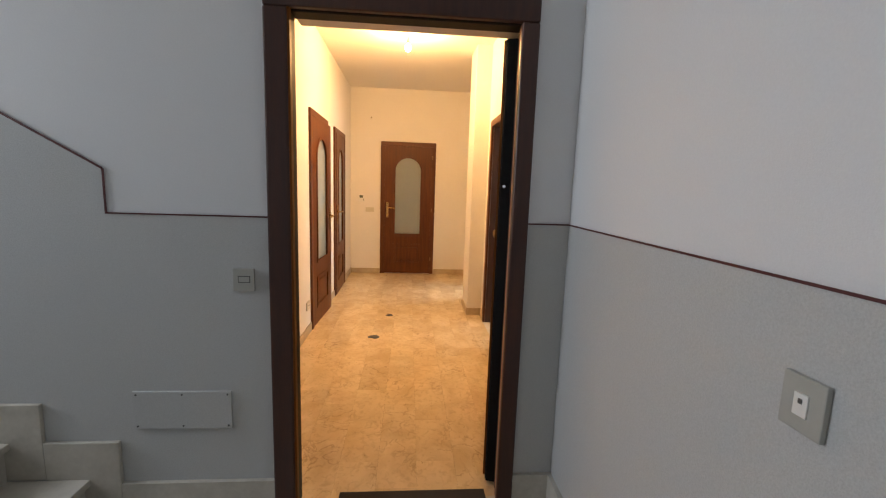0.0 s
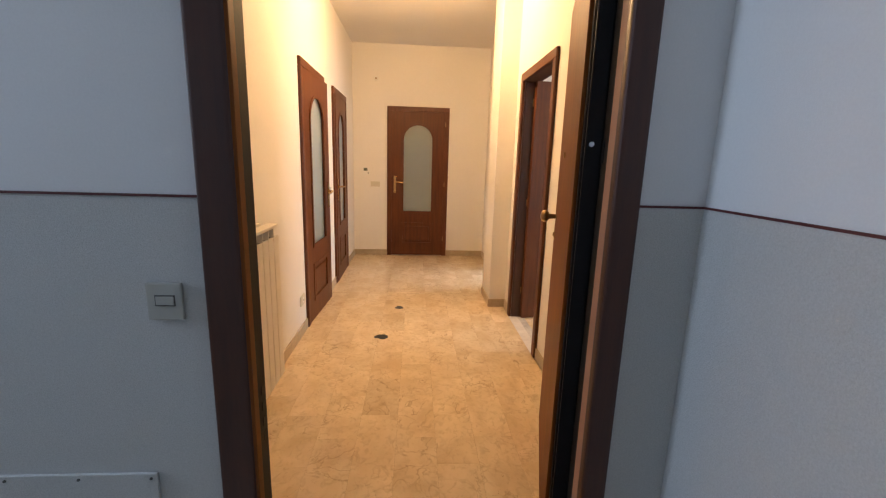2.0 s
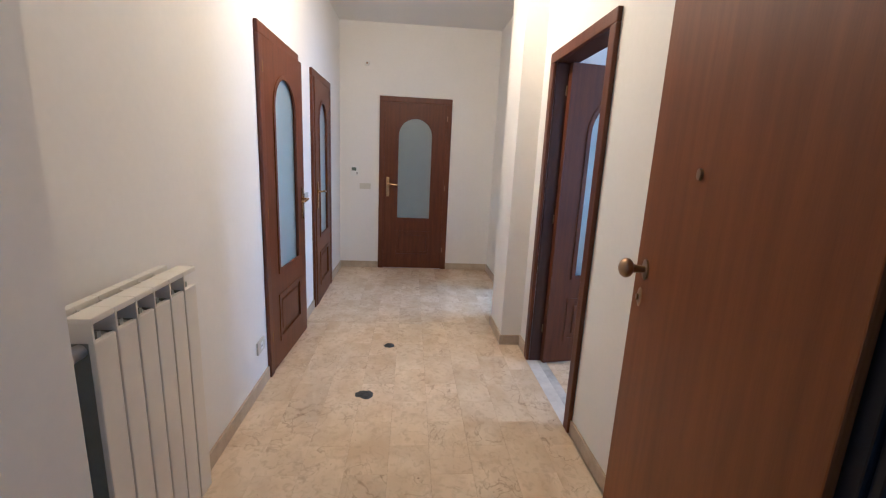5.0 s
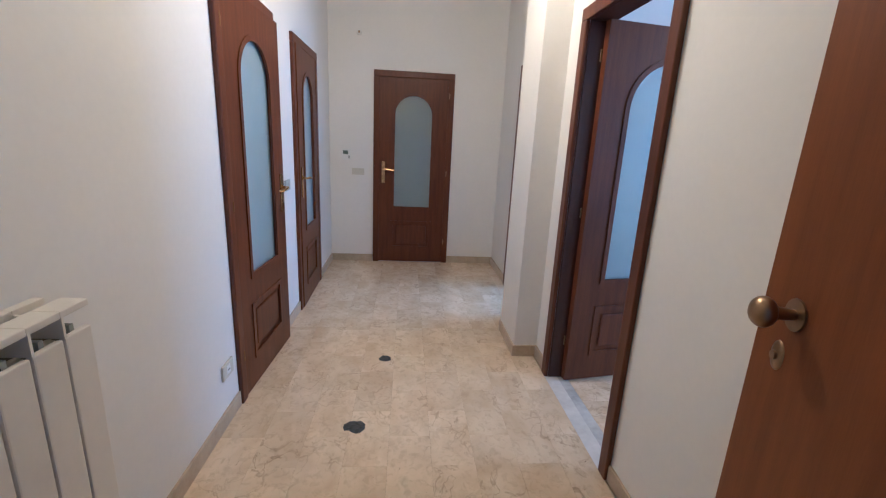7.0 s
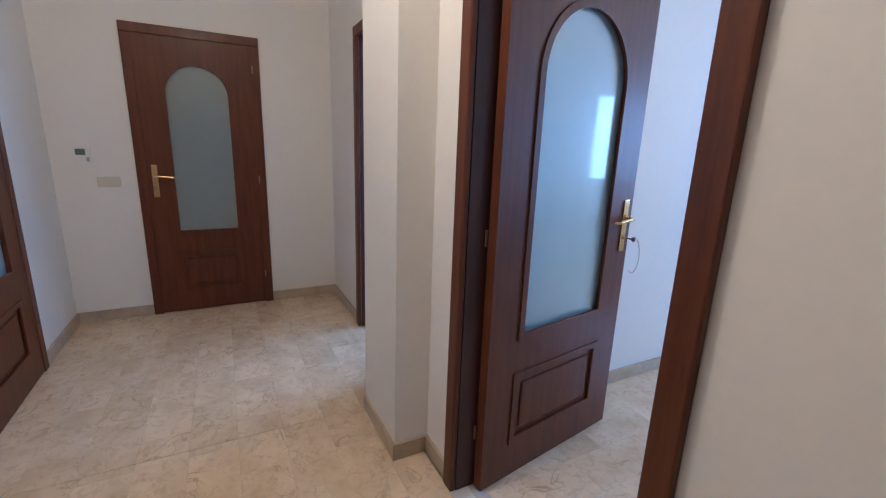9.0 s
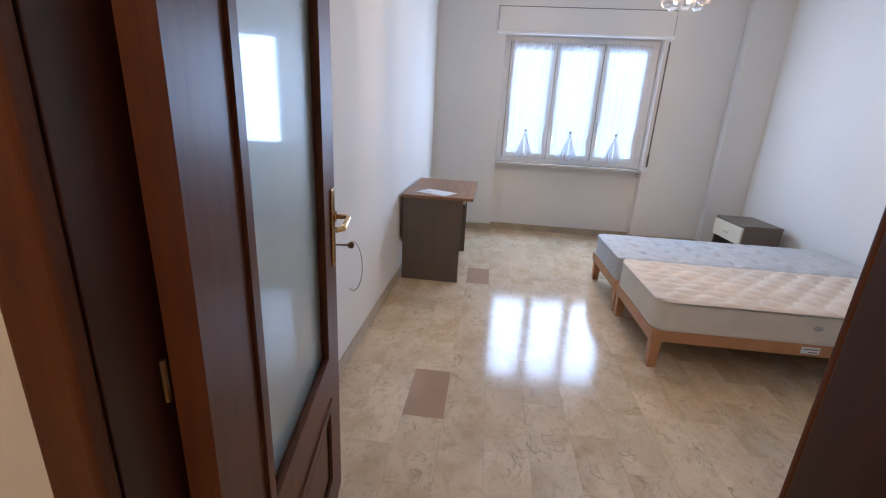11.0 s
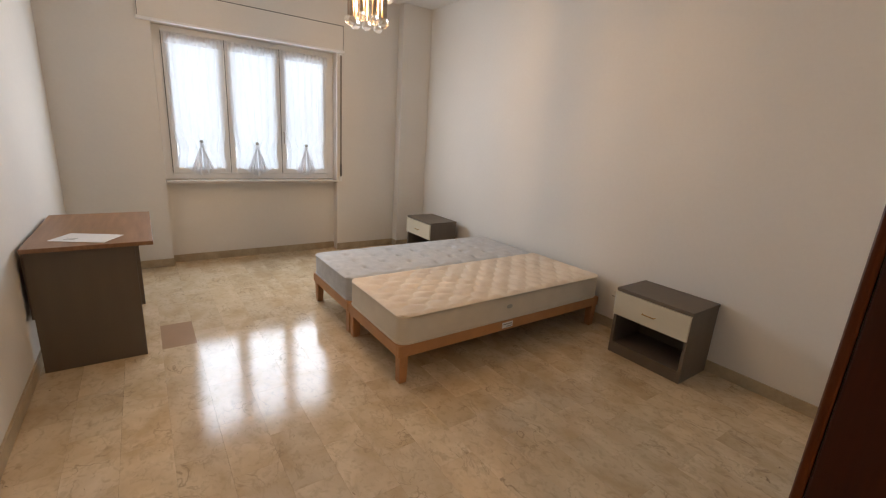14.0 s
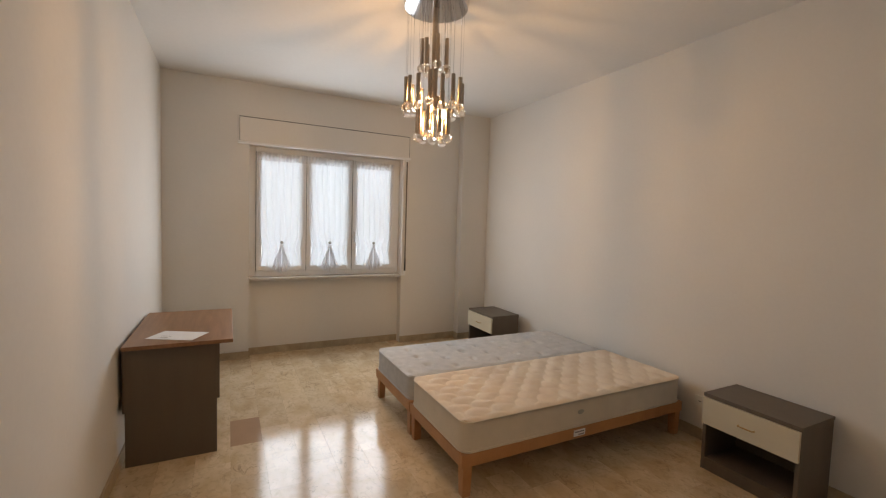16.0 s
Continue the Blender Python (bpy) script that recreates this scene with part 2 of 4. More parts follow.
# ---------- mesh helpers ----------
def box(bm, a, b):
    x0, y0, z0 = (min(p, q) for p, q in zip(a, b))
    x1, y1, z1 = (max(p, q) for p, q in zip(a, b))
    v = [bm.verts.new(p) for p in ((x0, y0, z0), (x1, y0, z0), (x1, y1, z0), (x0, y1, z0), (x0, y0, z1), (x1, y0, z1), (x1, y1, z1), (x0, y1, z1))]
    for f in ((3, 2, 1, 0), (4, 5, 6, 7), (0, 1, 5, 4), (1, 2, 6, 5), (2, 3, 7, 6), (3, 0, 4, 7)):
        bm.faces.new([v[i] for i in f])


def slab(bm, poly, y0, y1):
    """A polygon of (x, z), given anticlockwise seen from -y, made thick from y0 to y1."""
    a = [bm.verts.new((x, y0, z)) for x, z in poly]
    b = [bm.verts.new((x, y1, z)) for x, z in poly]
    bm.faces.new(a)
    bm.faces.new(b[::-1])
    for i in range(len(poly)):
        j = (i + 1) % len(poly)
        bm.faces.new((a[j], a[i], b[i], b[j]))


def rod(bm, p, q, r0, r1=None, seg=10):
    p, q = Vector(p), Vector(q)
    d = q - p
    m = Matrix.Translation((p + q) / 2) @ d.to_track_quat("Z", "Y").to_matrix().to_4x4()
    bmesh.ops.create_cone(bm, cap_ends=True, segments=seg, radius1=r0, radius2=r0 if r1 is None else r1, depth=d.length, matrix=m)


def ball(bm, p, r, scale=(1, 1, 1), seg=12):
    bmesh.ops.create_uvsphere(bm, u_segments=seg, v_segments=max(6, seg // 2 + 2), radius=r, matrix=Matrix.Translation(p) @ Matrix.Diagonal((*scale, 1)))


def sweep(bm, points, r, seg=8):
    for p, q in zip(points, points[1:]):
        rod(bm, p, q, r, seg=seg)
        ball(bm, q, r, seg=8)


def rounded(bm, width, segments=2):
    bmesh.ops.bevel(bm, geom=bm.edges[:], offset=width, segments=segments, affect="EDGES", profile=0.6)


def boxed(a, b, bevel=0.0, segments=2):
    bm = bmesh.new()
    box(bm, a, b)
    if bevel:
        rounded(bm, bevel, segments)
    return bm


def part(name, bm, mat, parent=None, label="", smooth=False):
    me = bpy.data.meshes.new(name)
    bmesh.ops.recalc_face_normals(bm, faces=bm.faces[:])
    bm.to_mesh(me)
    bm.free()
    me.materials.append(mat)
    if smooth:
        me.polygons.foreach_set("use_smooth", [True] * len(me.polygons))
        me.set_sharp_from_angle(angle=radians(40))
    ob = new(name, me)
    ob.parent = parent
    if label:
        tagged(ob, label)
    return ob


def thing(name, label, category, m=None, group="", kind=""):
    ob = new(name)
    if m is not None:
        ob.matrix_world = m
    return tagged(ob, label, category, group, kind)


def setting(name, items, mat, label, category):
    bm = bmesh.new()
    for a, b in items:
        box(bm, a, b)
    return tagged(part(name, bm, mat), label, category, kind="structure")


# ---------- the shell ----------
H = 2.94
setting("wall_entrance", [((-3.9, 1.27, 0), (-0.56, 1.34, 3.4)), ((-3.9, 1.34, 0), (-0.64, 1.48, 3.4)), ((-0.64, 1.34, 2.14), (-0.56, 1.48, 3.4)), ((-0.56, 1.27, 2.14), (0.47, 1.48, 3.4)), ((0.47, 1.27, 0), (0.66, 1.48, 3.4)),
                          ((0.66, 1.27, 0), (0.94, 1.48, 3.4))], STAIR_UP, "pale painted stairwell wall around the flat's entrance", "wall")
setting("wall_stair_side", [((0.66, -2.6, 0), (0.81, 1.27, 3.4))], STAIR_UP, "pale painted stairwell side wall", "wall")
setting("wall_stair_back", [((-3.9, -2.8, 0), (0.86, -2.6, 3.4))], STAIR_UP, "plain stairwell back wall", "wall")
setting("wall_stair_window", [((-4.1, -2.8, 0), (-3.92, 1.48, 1.6)), ((-4.1, -2.8, 3.0), (-3.92, 1.48, 3.4)), ((-4.1, -2.8, 1.6), (-3.92, -0.15, 3.0)), ((-4.1, 1.24, 1.6), (-3.92, 1.48, 3.0))],
        STAIR_UP, "stairwell wall with a window opening", "wall")
setting("ceiling_stairs", [((-4.1, -2.8, 3.4), (0.98, 1.48, 3.5))], CEILING, "plain stairwell ceiling", "ceiling")
setting("floor_stairs", [((-4.1, -2.8, -0.1), (0.66, 1.30, 0))], STAIRMARBLE, "pale marble stair landing floor", "floor")

setting("wall_hall_west", [((-1.10, 1.48, 0), (-0.97, 3.70, H)), ((-1.10, 3.70, 2.07), (-0.97, 4.44, H)), ((-1.10, 4.44, 0), (-0.97, 5.00, H)),
                           ((-1.10, 5.00, 2.07), (-0.97, 5.72, H)), ((-1.10, 5.72, 0), (-0.97, 6.49, H))], PLASTER, "white painted hallway wall with two doors", "wall")
setting("wall_hall_end", [((-1.10, 6.49, 0), (-0.43, 6.62, H)), ((-0.43, 6.49, 2.07), (0.325, 6.62, H)), ((0.325, 6.49, 0), (1.10, 6.62, H))], PLASTER, "white painted end wall of the hallway", "wall")
setting("wall_hall_east", [((0.82, 1.48, 0), (0.94, 3.12, H)), ((0.82, 3.12, 2.07), (0.94, 3.92, H)), ((0.82, 3.92, 0), (0.94, 4.19, H))], PLASTER, "white painted wall between hallway and bedroom", "wall")
setting("wall_hall_east_far", [((0.94, 4.62, 0), (1.10, 4.91, H)), ((0.94, 4.91, 2.07), (1.10, 5.65, H)), ((0.94, 5.65, 0), (1.10, 6.49, H))], PLASTER, "white painted hallway wall past the pillar", "wall")
setting("pillar_hall", [((0.66, 4.19, 0), (0.94, 4.62, H))], PLASTER, "white painted square pillar in the hallway", "pillar")
setting("pillar_entrance", [((-0.97, 1.48, 0), (-0.81, 1.97, H))], PLASTER, "white painted wall projection beside the radiator", "pillar")
setting("ceiling_hall", [((-1.10, 1.48, H), (1.10, 6.62, H + 0.1))], CEILING, "white painted hallway ceiling", "ceiling")
setting("floor_hall", [((-0.97, 1.30, -0.1), (0.82, 4.62, -0.012)), ((-0.97, 4.62, -0.1), (0.94, 6.49, -0.012))], GROUT, "polished beige marble tiled hallway floor", "floor")

X0, X1, Y0, Y1, HB = 0.94, 5.94, 0.50, 4.26, 2.99
setting("wall_bedroom_north", [((0.94, Y1, 0), (6.4, Y1 + 0.12, HB))], PLASTER, "white painted bedroom wall beside the desk", "wall")
setting("wall_bedroom_south", [((0.82, Y0 - 0.12, 0), (6.4, Y0, HB))], PLASTER, "white painted bedroom wall behind the beds", "wall")
setting("wall_bedroom_west", [((0.82, Y0, 0), (0.94, 1.27, HB))], PLASTER, "white painted bedroom wall beside the door", "wall")
setting("wall_window", [((X1, Y0, 0), (6.4, 1.69, HB)), ((X1, 3.465, 0), (6.4, Y1, HB)), ((6.06, 1.69, 0), (6.4, 3.465, 0.86)), ((X1, 1.69, 2.34), (6.4, 3.465, HB))], PLASTER,
        "white painted window wall with a shallow niche", "wall")
setting("pillar_bedroom", [((5.82, Y0, 0), (X1, 0.90, HB))], PLASTER, "white painted corner pilaster", "pillar")
setting("ceiling_bedroom", [((0.94, Y0 - 0.12, HB), (6.4, Y1 + 0.12, HB + 0.1))], CEILING, "white painted bedroom ceiling", "ceiling")
setting("floor_bedroom", [((0.94, Y0, -0.1), (6.06, Y1, -0.012))], GROUT, "polished beige marble tiled bedroom floor", "floor")
setting("threshold_bedroom", [((0.88, 3.12, -0.1), (0.94, 3.92, -0.001))], GREYMARBLE, "grey-white marble strip under the bedroom door", "threshold")
setting("threshold_strip", [((0.80, 3.12, -0.1), (0.88, 3.92, 0.0))], WHITEMARBLE, "white marble threshold strip", "threshold")
# rooms behind the glazed doors
setting("wall_far_room", [((3.4, 4.38, 0), (3.5, 6.62, 0.9)), ((3.4, 4.38, 2.3), (3.5, 6.62, H)), ((3.4, 4.38, 0.9), (3.5, 4.7, 2.3)), ((3.4, 6.2, 0.9), (3.5, 6.62, 2.3)), ((1.1, 6.5, 0), (3.4, 6.62, H)), ((1.1, 4.38, 0), (3.4, 4.42, H))], PLASTER,
        "plain walls of the room past the pillar", "wall")
setting("floor_far_room", [((0.94, 4.42, -0.1), (3.4, 6.5, -0.001))], SKIRT, "plain floor of the room past the pillar", "floor")
setting("ceiling_far_room", [((1.1, 4.38, H), (3.5, 6.62, H + 0.1))], CEILING, "plain ceiling of the room past the pillar", "ceiling")
setting("wall_side_room", [((-3.5, 3.0, 0), (-3.4, 6.6, H)), ((-3.4, 2.9, 0), (-1.1, 3.0, H)), ((-3.4, 6.62, 0), (-1.1, 6.72, H))], PLASTER, "plain wall of the room behind the glazed doors", "wall")
setting("floor_side_room", [((-3.4, 3.0, -0.1), (-0.97, 6.62, -0.001))], SKIRT, "plain floor of the room behind the glazed doors", "floor")
setting("ceiling_side_room", [((-3.4, 3.0, H), (-1.1, 6.62, H + 0.1))], CEILING, "plain ceiling of the room behind", "ceiling")
setting("wall_end_room", [((-1.1, 7.6, 0), (1.1, 7.7, H)), ((-1.2, 6.62, 0), (-1.1, 7.7, H)), ((1.1, 6.62, 0), (1.2, 7.7, H)), ((-1.1, 6.62, H), (1.1, 7.6, H + 0.1)), ((-1.1, 6.62, -0.1), (1.1, 7.6, 0))], PLASTER,
        "plain walls behind the end door", "wall")


def skirting(name, runs, mat=SKIRT, h=0.08):
    """runs: (x0, y0, x1, y1) strips on the floor."""
    setting(name, [((a, b, 0), (c, d, h)) for a, b, c, d in runs], mat, "low beige marble skirting along the wall", "baseboard")


s = 0.012
skirting("baseboard_hall", [(-0.97, 1.982, -0.97 + s, 3.64), (-0.81, 1.48, -0.81 + s, 1.982), (-0.958, 1.97, -0.81, 1.982), (-0.97, 4.50, -0.97 + s, 4.94), (-0.97, 5.78, -0.97 + s, 6.49), (-0.97 + s, 6.49 - s, -0.492, 6.49), (0.386, 6.49 - s, 0.94, 6.49),
                            (0.82 - s, 1.48, 0.82, 3.06), (0.82 - s, 3.98, 0.82, 4.19 - s), (0.66 - s, 4.19 - s, 0.82, 4.19), (0.66 - s, 4.19, 0.66, 4.62), (0.66, 4.62, 0.94, 4.62 + s),
                            (0.94 - s, 4.62 + s, 0.94, 4.85), (0.94 - s, 5.71, 0.94, 6.49 - s)])
skirting("baseboard_bedroom", [(1.0, Y1 - s, X1, Y1), (0.94, Y0, 5.82, Y0 + s), (X1 - s, 3.465, X1, Y1 - s), (6.06 - s, 1.69, 6.06, 3.465), (X1 - s, 0.90 + s, X1, 1.69), (5.82 - s, Y0 + s, 5.82, 0.90),
                               (5.82 - s, 0.90, X1, 0.90 + s), (0.94, Y0 + s, 0.94 + s, 3.05)])


# ---------- doors ----------
def arch(cx, half, z0, z1, n=20):
    """A round-headed opening as points (x, z), anticlockwise from its lower left... along the bottom, up and over."""
    top = z1 - half
    pts = [(cx - half, z0), (cx + half, z0)]
    pts += [(cx + half * math.cos(a), top + half * math.sin(a)) for a in (math.pi * i / n for i in range(n + 1))]
    return pts


def ring(bm, inner, outer, y0, y1):
    n = len(inner)
    vs = [[bm.verts.new((x, y, z)) for x, z in loop] for loop, y in ((inner, y0), (outer, y0), (inner, y1), (outer, y1))]
    for i in range(n):
        j = (i + 1) % n
        bm.faces.new((vs[0][i], vs[0][j], vs[1][j], vs[1][i]))
        bm.faces.new((vs[2][i], vs[3][i], vs[3][j], vs[2][j]))
        bm.faces.new((vs[0][j], vs[0][i], vs[2][i], vs[2][j]))
        bm.faces.new((vs[1][i], vs[1][j], vs[3][j], vs[3][i]))


def lever(parent, x, y, z, side, front):
    """Brass plate with a lever that points along x by side, on the face that looks to front (-1 or 1 in y)."""
    h = part("door_handle", boxed((x - 0.019, y, z - 0.155), (x + 0.019, y + front * 0.008, z + 0.085), 0.003), BRASS, parent, "polished brass lever handle on a long plate")
    bm = bmesh.new()
    sweep(bm, [(x, y, z), (x, y + front * 0.045, z), (x + side * 0.03, y + front * 0.056, z + 0.003), (x + side * 0.115, y + front * 0.056, z - 0.006), (x + side * 0.125, y + front * 0.04, z - 0.008)], 0.008)
    rod(bm, (x, y, z), (x, y + front * 0.014, z), 0.017, seg=14)
    part("lever", bm, BRASS, h, smooth=True)
    bm = bmesh.new()
    rod(bm, (x, y, z - 0.09), (x, y + front * 0.011, z - 0.09), 0.008, seg=12)
    part("keyhole", bm, BRONZE, h, smooth=True)
    return h


def leaf_mesh(bm, w, h, t, half, gz0, gz1, pz0, pz1):
    """A door leaf from x = 0 to w with a round-headed opening and a sunk lower panel."""
    cx, pw = w / 2, half + 0.012
    top, n = gz1 - half, 20
    slab(bm, [(0, 0), (cx - pw, 0), (cx - pw, h), (0, h)], 0, t)
    slab(bm, [(cx + pw, 0), (w, 0), (w, h), (cx + pw, h)], 0, t)
    slab(bm, [(cx - pw, 0), (cx + pw, 0), (cx + pw, pz0), (cx - pw, pz0)], 0, t)
    slab(bm, [(cx - pw, pz0), (cx + pw, pz0), (cx + pw, pz1), (cx - pw, pz1)], 0.010, t - 0.010)
    slab(bm, [(cx - pw, pz1), (cx + pw, pz1), (cx + pw, gz0), (cx - pw, gz0)], 0, t)
    for sx in (-1, 1):
        slab(bm, [(cx + sx * half, gz0), (cx + sx * pw, gz0), (cx + sx * pw, top), (cx + sx * half, top)][::sx], 0, t)
    arc = [(cx + half * math.cos(math.pi * i / n), top + half * math.sin(math.pi * i / n)) for i in range(n + 1)]
    for (ax, az), (bx, bz) in zip(arc, arc[1:]):
        slab(bm, [(bx, bz), (ax, az), (ax, h), (bx, h)], 0, t)
    for sx in (-1, 1):
        slab(bm, [(cx + sx * half, top), (cx + sx * pw, top), (cx + sx * pw, h), (cx + sx * half, h)][::sx], 0, t)


def door(name, label, m, width, hinge, swing=0.0, inward=False, wall=0.13, handle=True):
    """A framed door in a wall whose face is y = 0; -y is the viewer's side, x runs along the wall. hinge: 'l' or 'r'. swing: degrees open."""
    d = thing(name, label, "door", m, kind="structure")
    cw, top = 0.066, 2.13
    for n_, a, b in (("casing_side", (0, -0.024, 0), (cw, 0.0, top - cw)), ("casing_side", (width - cw, -0.024, 0), (width, 0.0, top - cw)), ("casing_head", (0, -0.024, top - cw), (width, 0.0, top))):
        part(n_, boxed(a, b, 0.007, 3), WOOD, d)
        if inward:
            part(n_, boxed((a[0], wall, a[2]), (b[0], wall + 0.010, b[2]), 0.004, 3), WOOD, d)
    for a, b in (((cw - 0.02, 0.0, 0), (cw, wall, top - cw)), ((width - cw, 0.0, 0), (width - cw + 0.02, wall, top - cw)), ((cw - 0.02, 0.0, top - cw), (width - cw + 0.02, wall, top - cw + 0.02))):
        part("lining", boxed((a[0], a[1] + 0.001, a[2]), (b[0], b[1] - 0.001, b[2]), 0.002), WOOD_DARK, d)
    w, h, t = width - 2 * cw + (0.02 if not inward else 0.07), 2.055, 0.042
    bm = bmesh.new()
    half, gz0, gz1, pz0, pz1 = w / 2 - 0.168, 0.645, 1.885, 0.17, 0.475
    leaf_mesh(bm, w, h, t, half, gz0, gz1, pz0, pz1)
    lf = part("door_leaf", bm, WOOD, d, "mahogany leaf with a round-headed frosted pane")
    cx = w / 2
    for y0, y1 in ((-0.007, 0.004), (t - 0.004, t + 0.007)):
        bm = bmesh.new()
        ring(bm, arch(cx, half - 0.012, gz0 + 0.012, gz1 - 0.012), arch(cx, half + 0.016, gz0 - 0.016, gz1 + 0.016), y0, y1)
        part("glazing_bead", bm, WOOD, lf)
        bm = bmesh.new()
        pw = half + 0.012
        ring(bm, [(cx - pw + 0.018, pz0 + 0.018), (cx + pw - 0.018, pz0 + 0.018), (cx + pw - 0.018, pz1 - 0.018), (cx - pw + 0.018, pz1 - 0.018)],
             [(cx - pw - 0.012, pz0 - 0.012), (cx + pw + 0.012, pz0 - 0.012), (cx + pw + 0.012, pz1 + 0.012), (cx - pw - 0.012, pz1 + 0.012)], y0 + 0.001, y1)
        part("panel_moulding", bm, WOOD, lf)
    part("raised_panel", boxed((cx - half + 0.035, 0.001, pz0 + 0.045), (cx + half - 0.035, t - 0.001, pz1 - 0.045), 0.009, 2), WOOD, lf)
    bm = bmesh.new()
    slab(bm, arch(cx, half + 0.004, gz0 - 0.004, gz1 + 0.004), t / 2 - 0.003, t / 2 + 0.003)
    part("glass_pane", bm, FROST, lf, "frosted glass pane with a round head")
    hx = w - 0.055 if hinge == "l" else 0.055
    if handle:
        for front, y in ((-1, 0.0), (1, t)):
            lever(lf, hx, y, 1.075, -1 if hinge == "l" else 1, front)
    for z in (0.22, 1.02, 1.86):
        bm = bmesh.new()
        x = -0.004 if hinge == "l" else w + 0.004
        y = t + 0.006 if inward else -0.006
        rod(bm, (x, y, z), (x, y, z + 0.06), 0.0045, seg=8)
        part("hinge", bm, BRONZE, lf)
    # the leaf turns about its hinge edge
    y_at = wall - t - 0.04 if inward else -0.018
    px, py = (0.0, t if inward else 0.0) if hinge == "l" else (w, t if inward else 0.0)
    x_at = cw + 0.012 if inward else cw - 0.01
    turn = (1 if hinge == "l" else -1) * (1 if inward else -1) * swing
    lf.matrix_local = Matrix.Translation((x_at + px, y_at + py, 0.008)) @ Matrix.Rotation(radians(turn), 4, "Z") @ Matrix.Translation((-px, -py, 0))
    return d


LEFT, RIGHT = radians(90), radians(-90)
door("door_1", "mahogany door with arched frosted glass, ajar", pose(-0.97, 3.64, 0, 0, 0, 90), 0.86, "l", 3.0)
door("door_2", "closed mahogany door with arched frosted glass", pose(-0.97, 4.94, 0, 0, 0, 90), 0.84, "r", 1.0)
door("door_3", "closed mahogany door at the hallway's end", pose(-0.49, 6.49, 0), 0.877, "r")
door("door_4", "mahogany bedroom door standing wide open", pose(0.82, 3.98, 0, 0, 0, -90), 0.92, "l", 99.5, True, 0.12)
door("door_5", "mahogany door past the pillar, standing open", pose(0.94, 5.71, 0, 0, 0, -90), 0.86, "l", 95.0, True, 0.16)


# ---------- entrance door ----------
ent = thing("door_entrance", "dark wooden entrance frame with an open armoured door", "door", kind="structure")
for a, b in (((-0.585, 1.235, 0), (-0.495, 1.268, 2.085)), ((0.40, 1.235, 0), (0.472, 1.268, 2.085)), ((-0.585, 1.235, 2.085), (0.472, 1.268, 2.195))):
    part("casing", boxed(a, b, 0.010, 3), WOOD_DARK, ent)
for a, b in (((-0.555, 1.272, 0), (-0.49, 1.335, 2.08)), ((0.415, 1.272, 0), (0.468, 1.365, 2.08)), ((-0.555, 1.272, 2.08), (0.468, 1.35, 2.138))):
    part("steel_frame", boxed(a, b, 0.004), DARKSTEEL, ent, "dark brown steel door frame")
part("trim_strip", boxed((-0.497, 1.240, 0), (-0.487, 1.272, 2.085), 0.002), DOORWOOD, ent, "thin red-brown trim strip")
part("trim_strip", boxed((0.407, 1.274, 0), (0.4145, 1.312, 2.08), 0.002), TRIM_LIT, ent, "reddish wooden trim strip, painted pinkish as if lamplit")
part("lock_plate", boxed((0.4125, 1.348, 1.40), (0.4145, 1.362, 1.46), 0.001), STEEL, ent)
part("wall_return", boxed((-0.50, 1.352, 2.10), (0.47, 1.4795, 2.138)), PLASTER, ent, "white plaster reveal")
for k in range(4):
    part("bolt_hole", boxed((-0.4905, 1.30, 0.62 + 0.045 * k), (-0.4885, 1.322, 0.645 + 0.045 * k)), STEEL, ent)
lf = part("door_leaf", boxed((0, 0.165, 0.012), (0.055, 1.10, 2.075), 0.003), STEEL, ent, "black steel armoured leaf edge")
part("door_panel", boxed((-0.012, 0.192, 0.014), (0.0, 1.105, 2.078), 0.003), DOORWOOD, lf, "smooth red-brown wooden door panel")
part("edge_profile", boxed((0.006, 0.148, 0.014), (0.050, 0.1645, 2.07), 0.003), STEEL, lf)
bm = bmesh.new()
rod(bm, (-0.012, 0.997, 1.15), (-0.016, 0.997, 1.15), 0.030, seg=20)
rod(bm, (-0.016, 0.997, 1.15), (-0.050, 0.997, 1.15), 0.010, 0.013, seg=14)
ball(bm, (-0.066, 0.997, 1.15), 0.029, (0.75, 1, 1), 16)
part("door_knob", bm, BRONZE, lf, "aged bronze round knob", smooth=True)
bm = bmesh.new()
ball(bm, (-0.012, 1.02, 1.06), 0.024, (0.25, 0.85, 1.25), 16)
rod(bm, (-0.014, 1.02, 1.06), (-0.022, 1.02, 1.06), 0.009, seg=12)
part("lock_cover", bm, BRONZE, lf, "oval bronze lock cover", smooth=True)
bm = bmesh.new()
rod(bm, (-0.011, 0.70, 1.43), (-0.018, 0.70, 1.43), 0.012, seg=14)
part("peephole", bm, BRONZE, lf, "small bronze peephole", smooth=True)
bm = bmesh.new()
rod(bm, (0.022, 0.149, 1.45), (0.022, 0.143, 1.45), 0.007, seg=10)
part("bolt", bm, CHROME, lf)
lf.matrix_local = pose(0.331, 1.248, 0, 0, 0, -16)


# ---------- stairwell things ----------
bm = bmesh.new()
low = [(-3.9, 0), (-0.587, 0), (-0.587, 1.292), (-1.204, 1.296), (-1.204, 1.465), (-3.9, 2.97)]
slab(bm, low, 1.266, 1.27)
tagged(part("dado_entrance", bm, STAIR_LOW), "grey grained plaster dado on the stairwell wall", "wall", kind="structure")
setting("dado_entrance_end", [((0.474, 1.266, 0), (0.66, 1.27, 1.292))], STAIR_LOW, "grey grained plaster dado beside the door", "wall")
setting("dado_side", [((0.656, -2.6, 0), (0.66, 1.266, 1.292))], STAIR_LOW, "grey grained plaster dado on the side wall", "wall")
bm = bmesh.new()
box(bm, (-1.209, 1.2635, 1.2925), (-0.586, 1.2655, 1.2985))
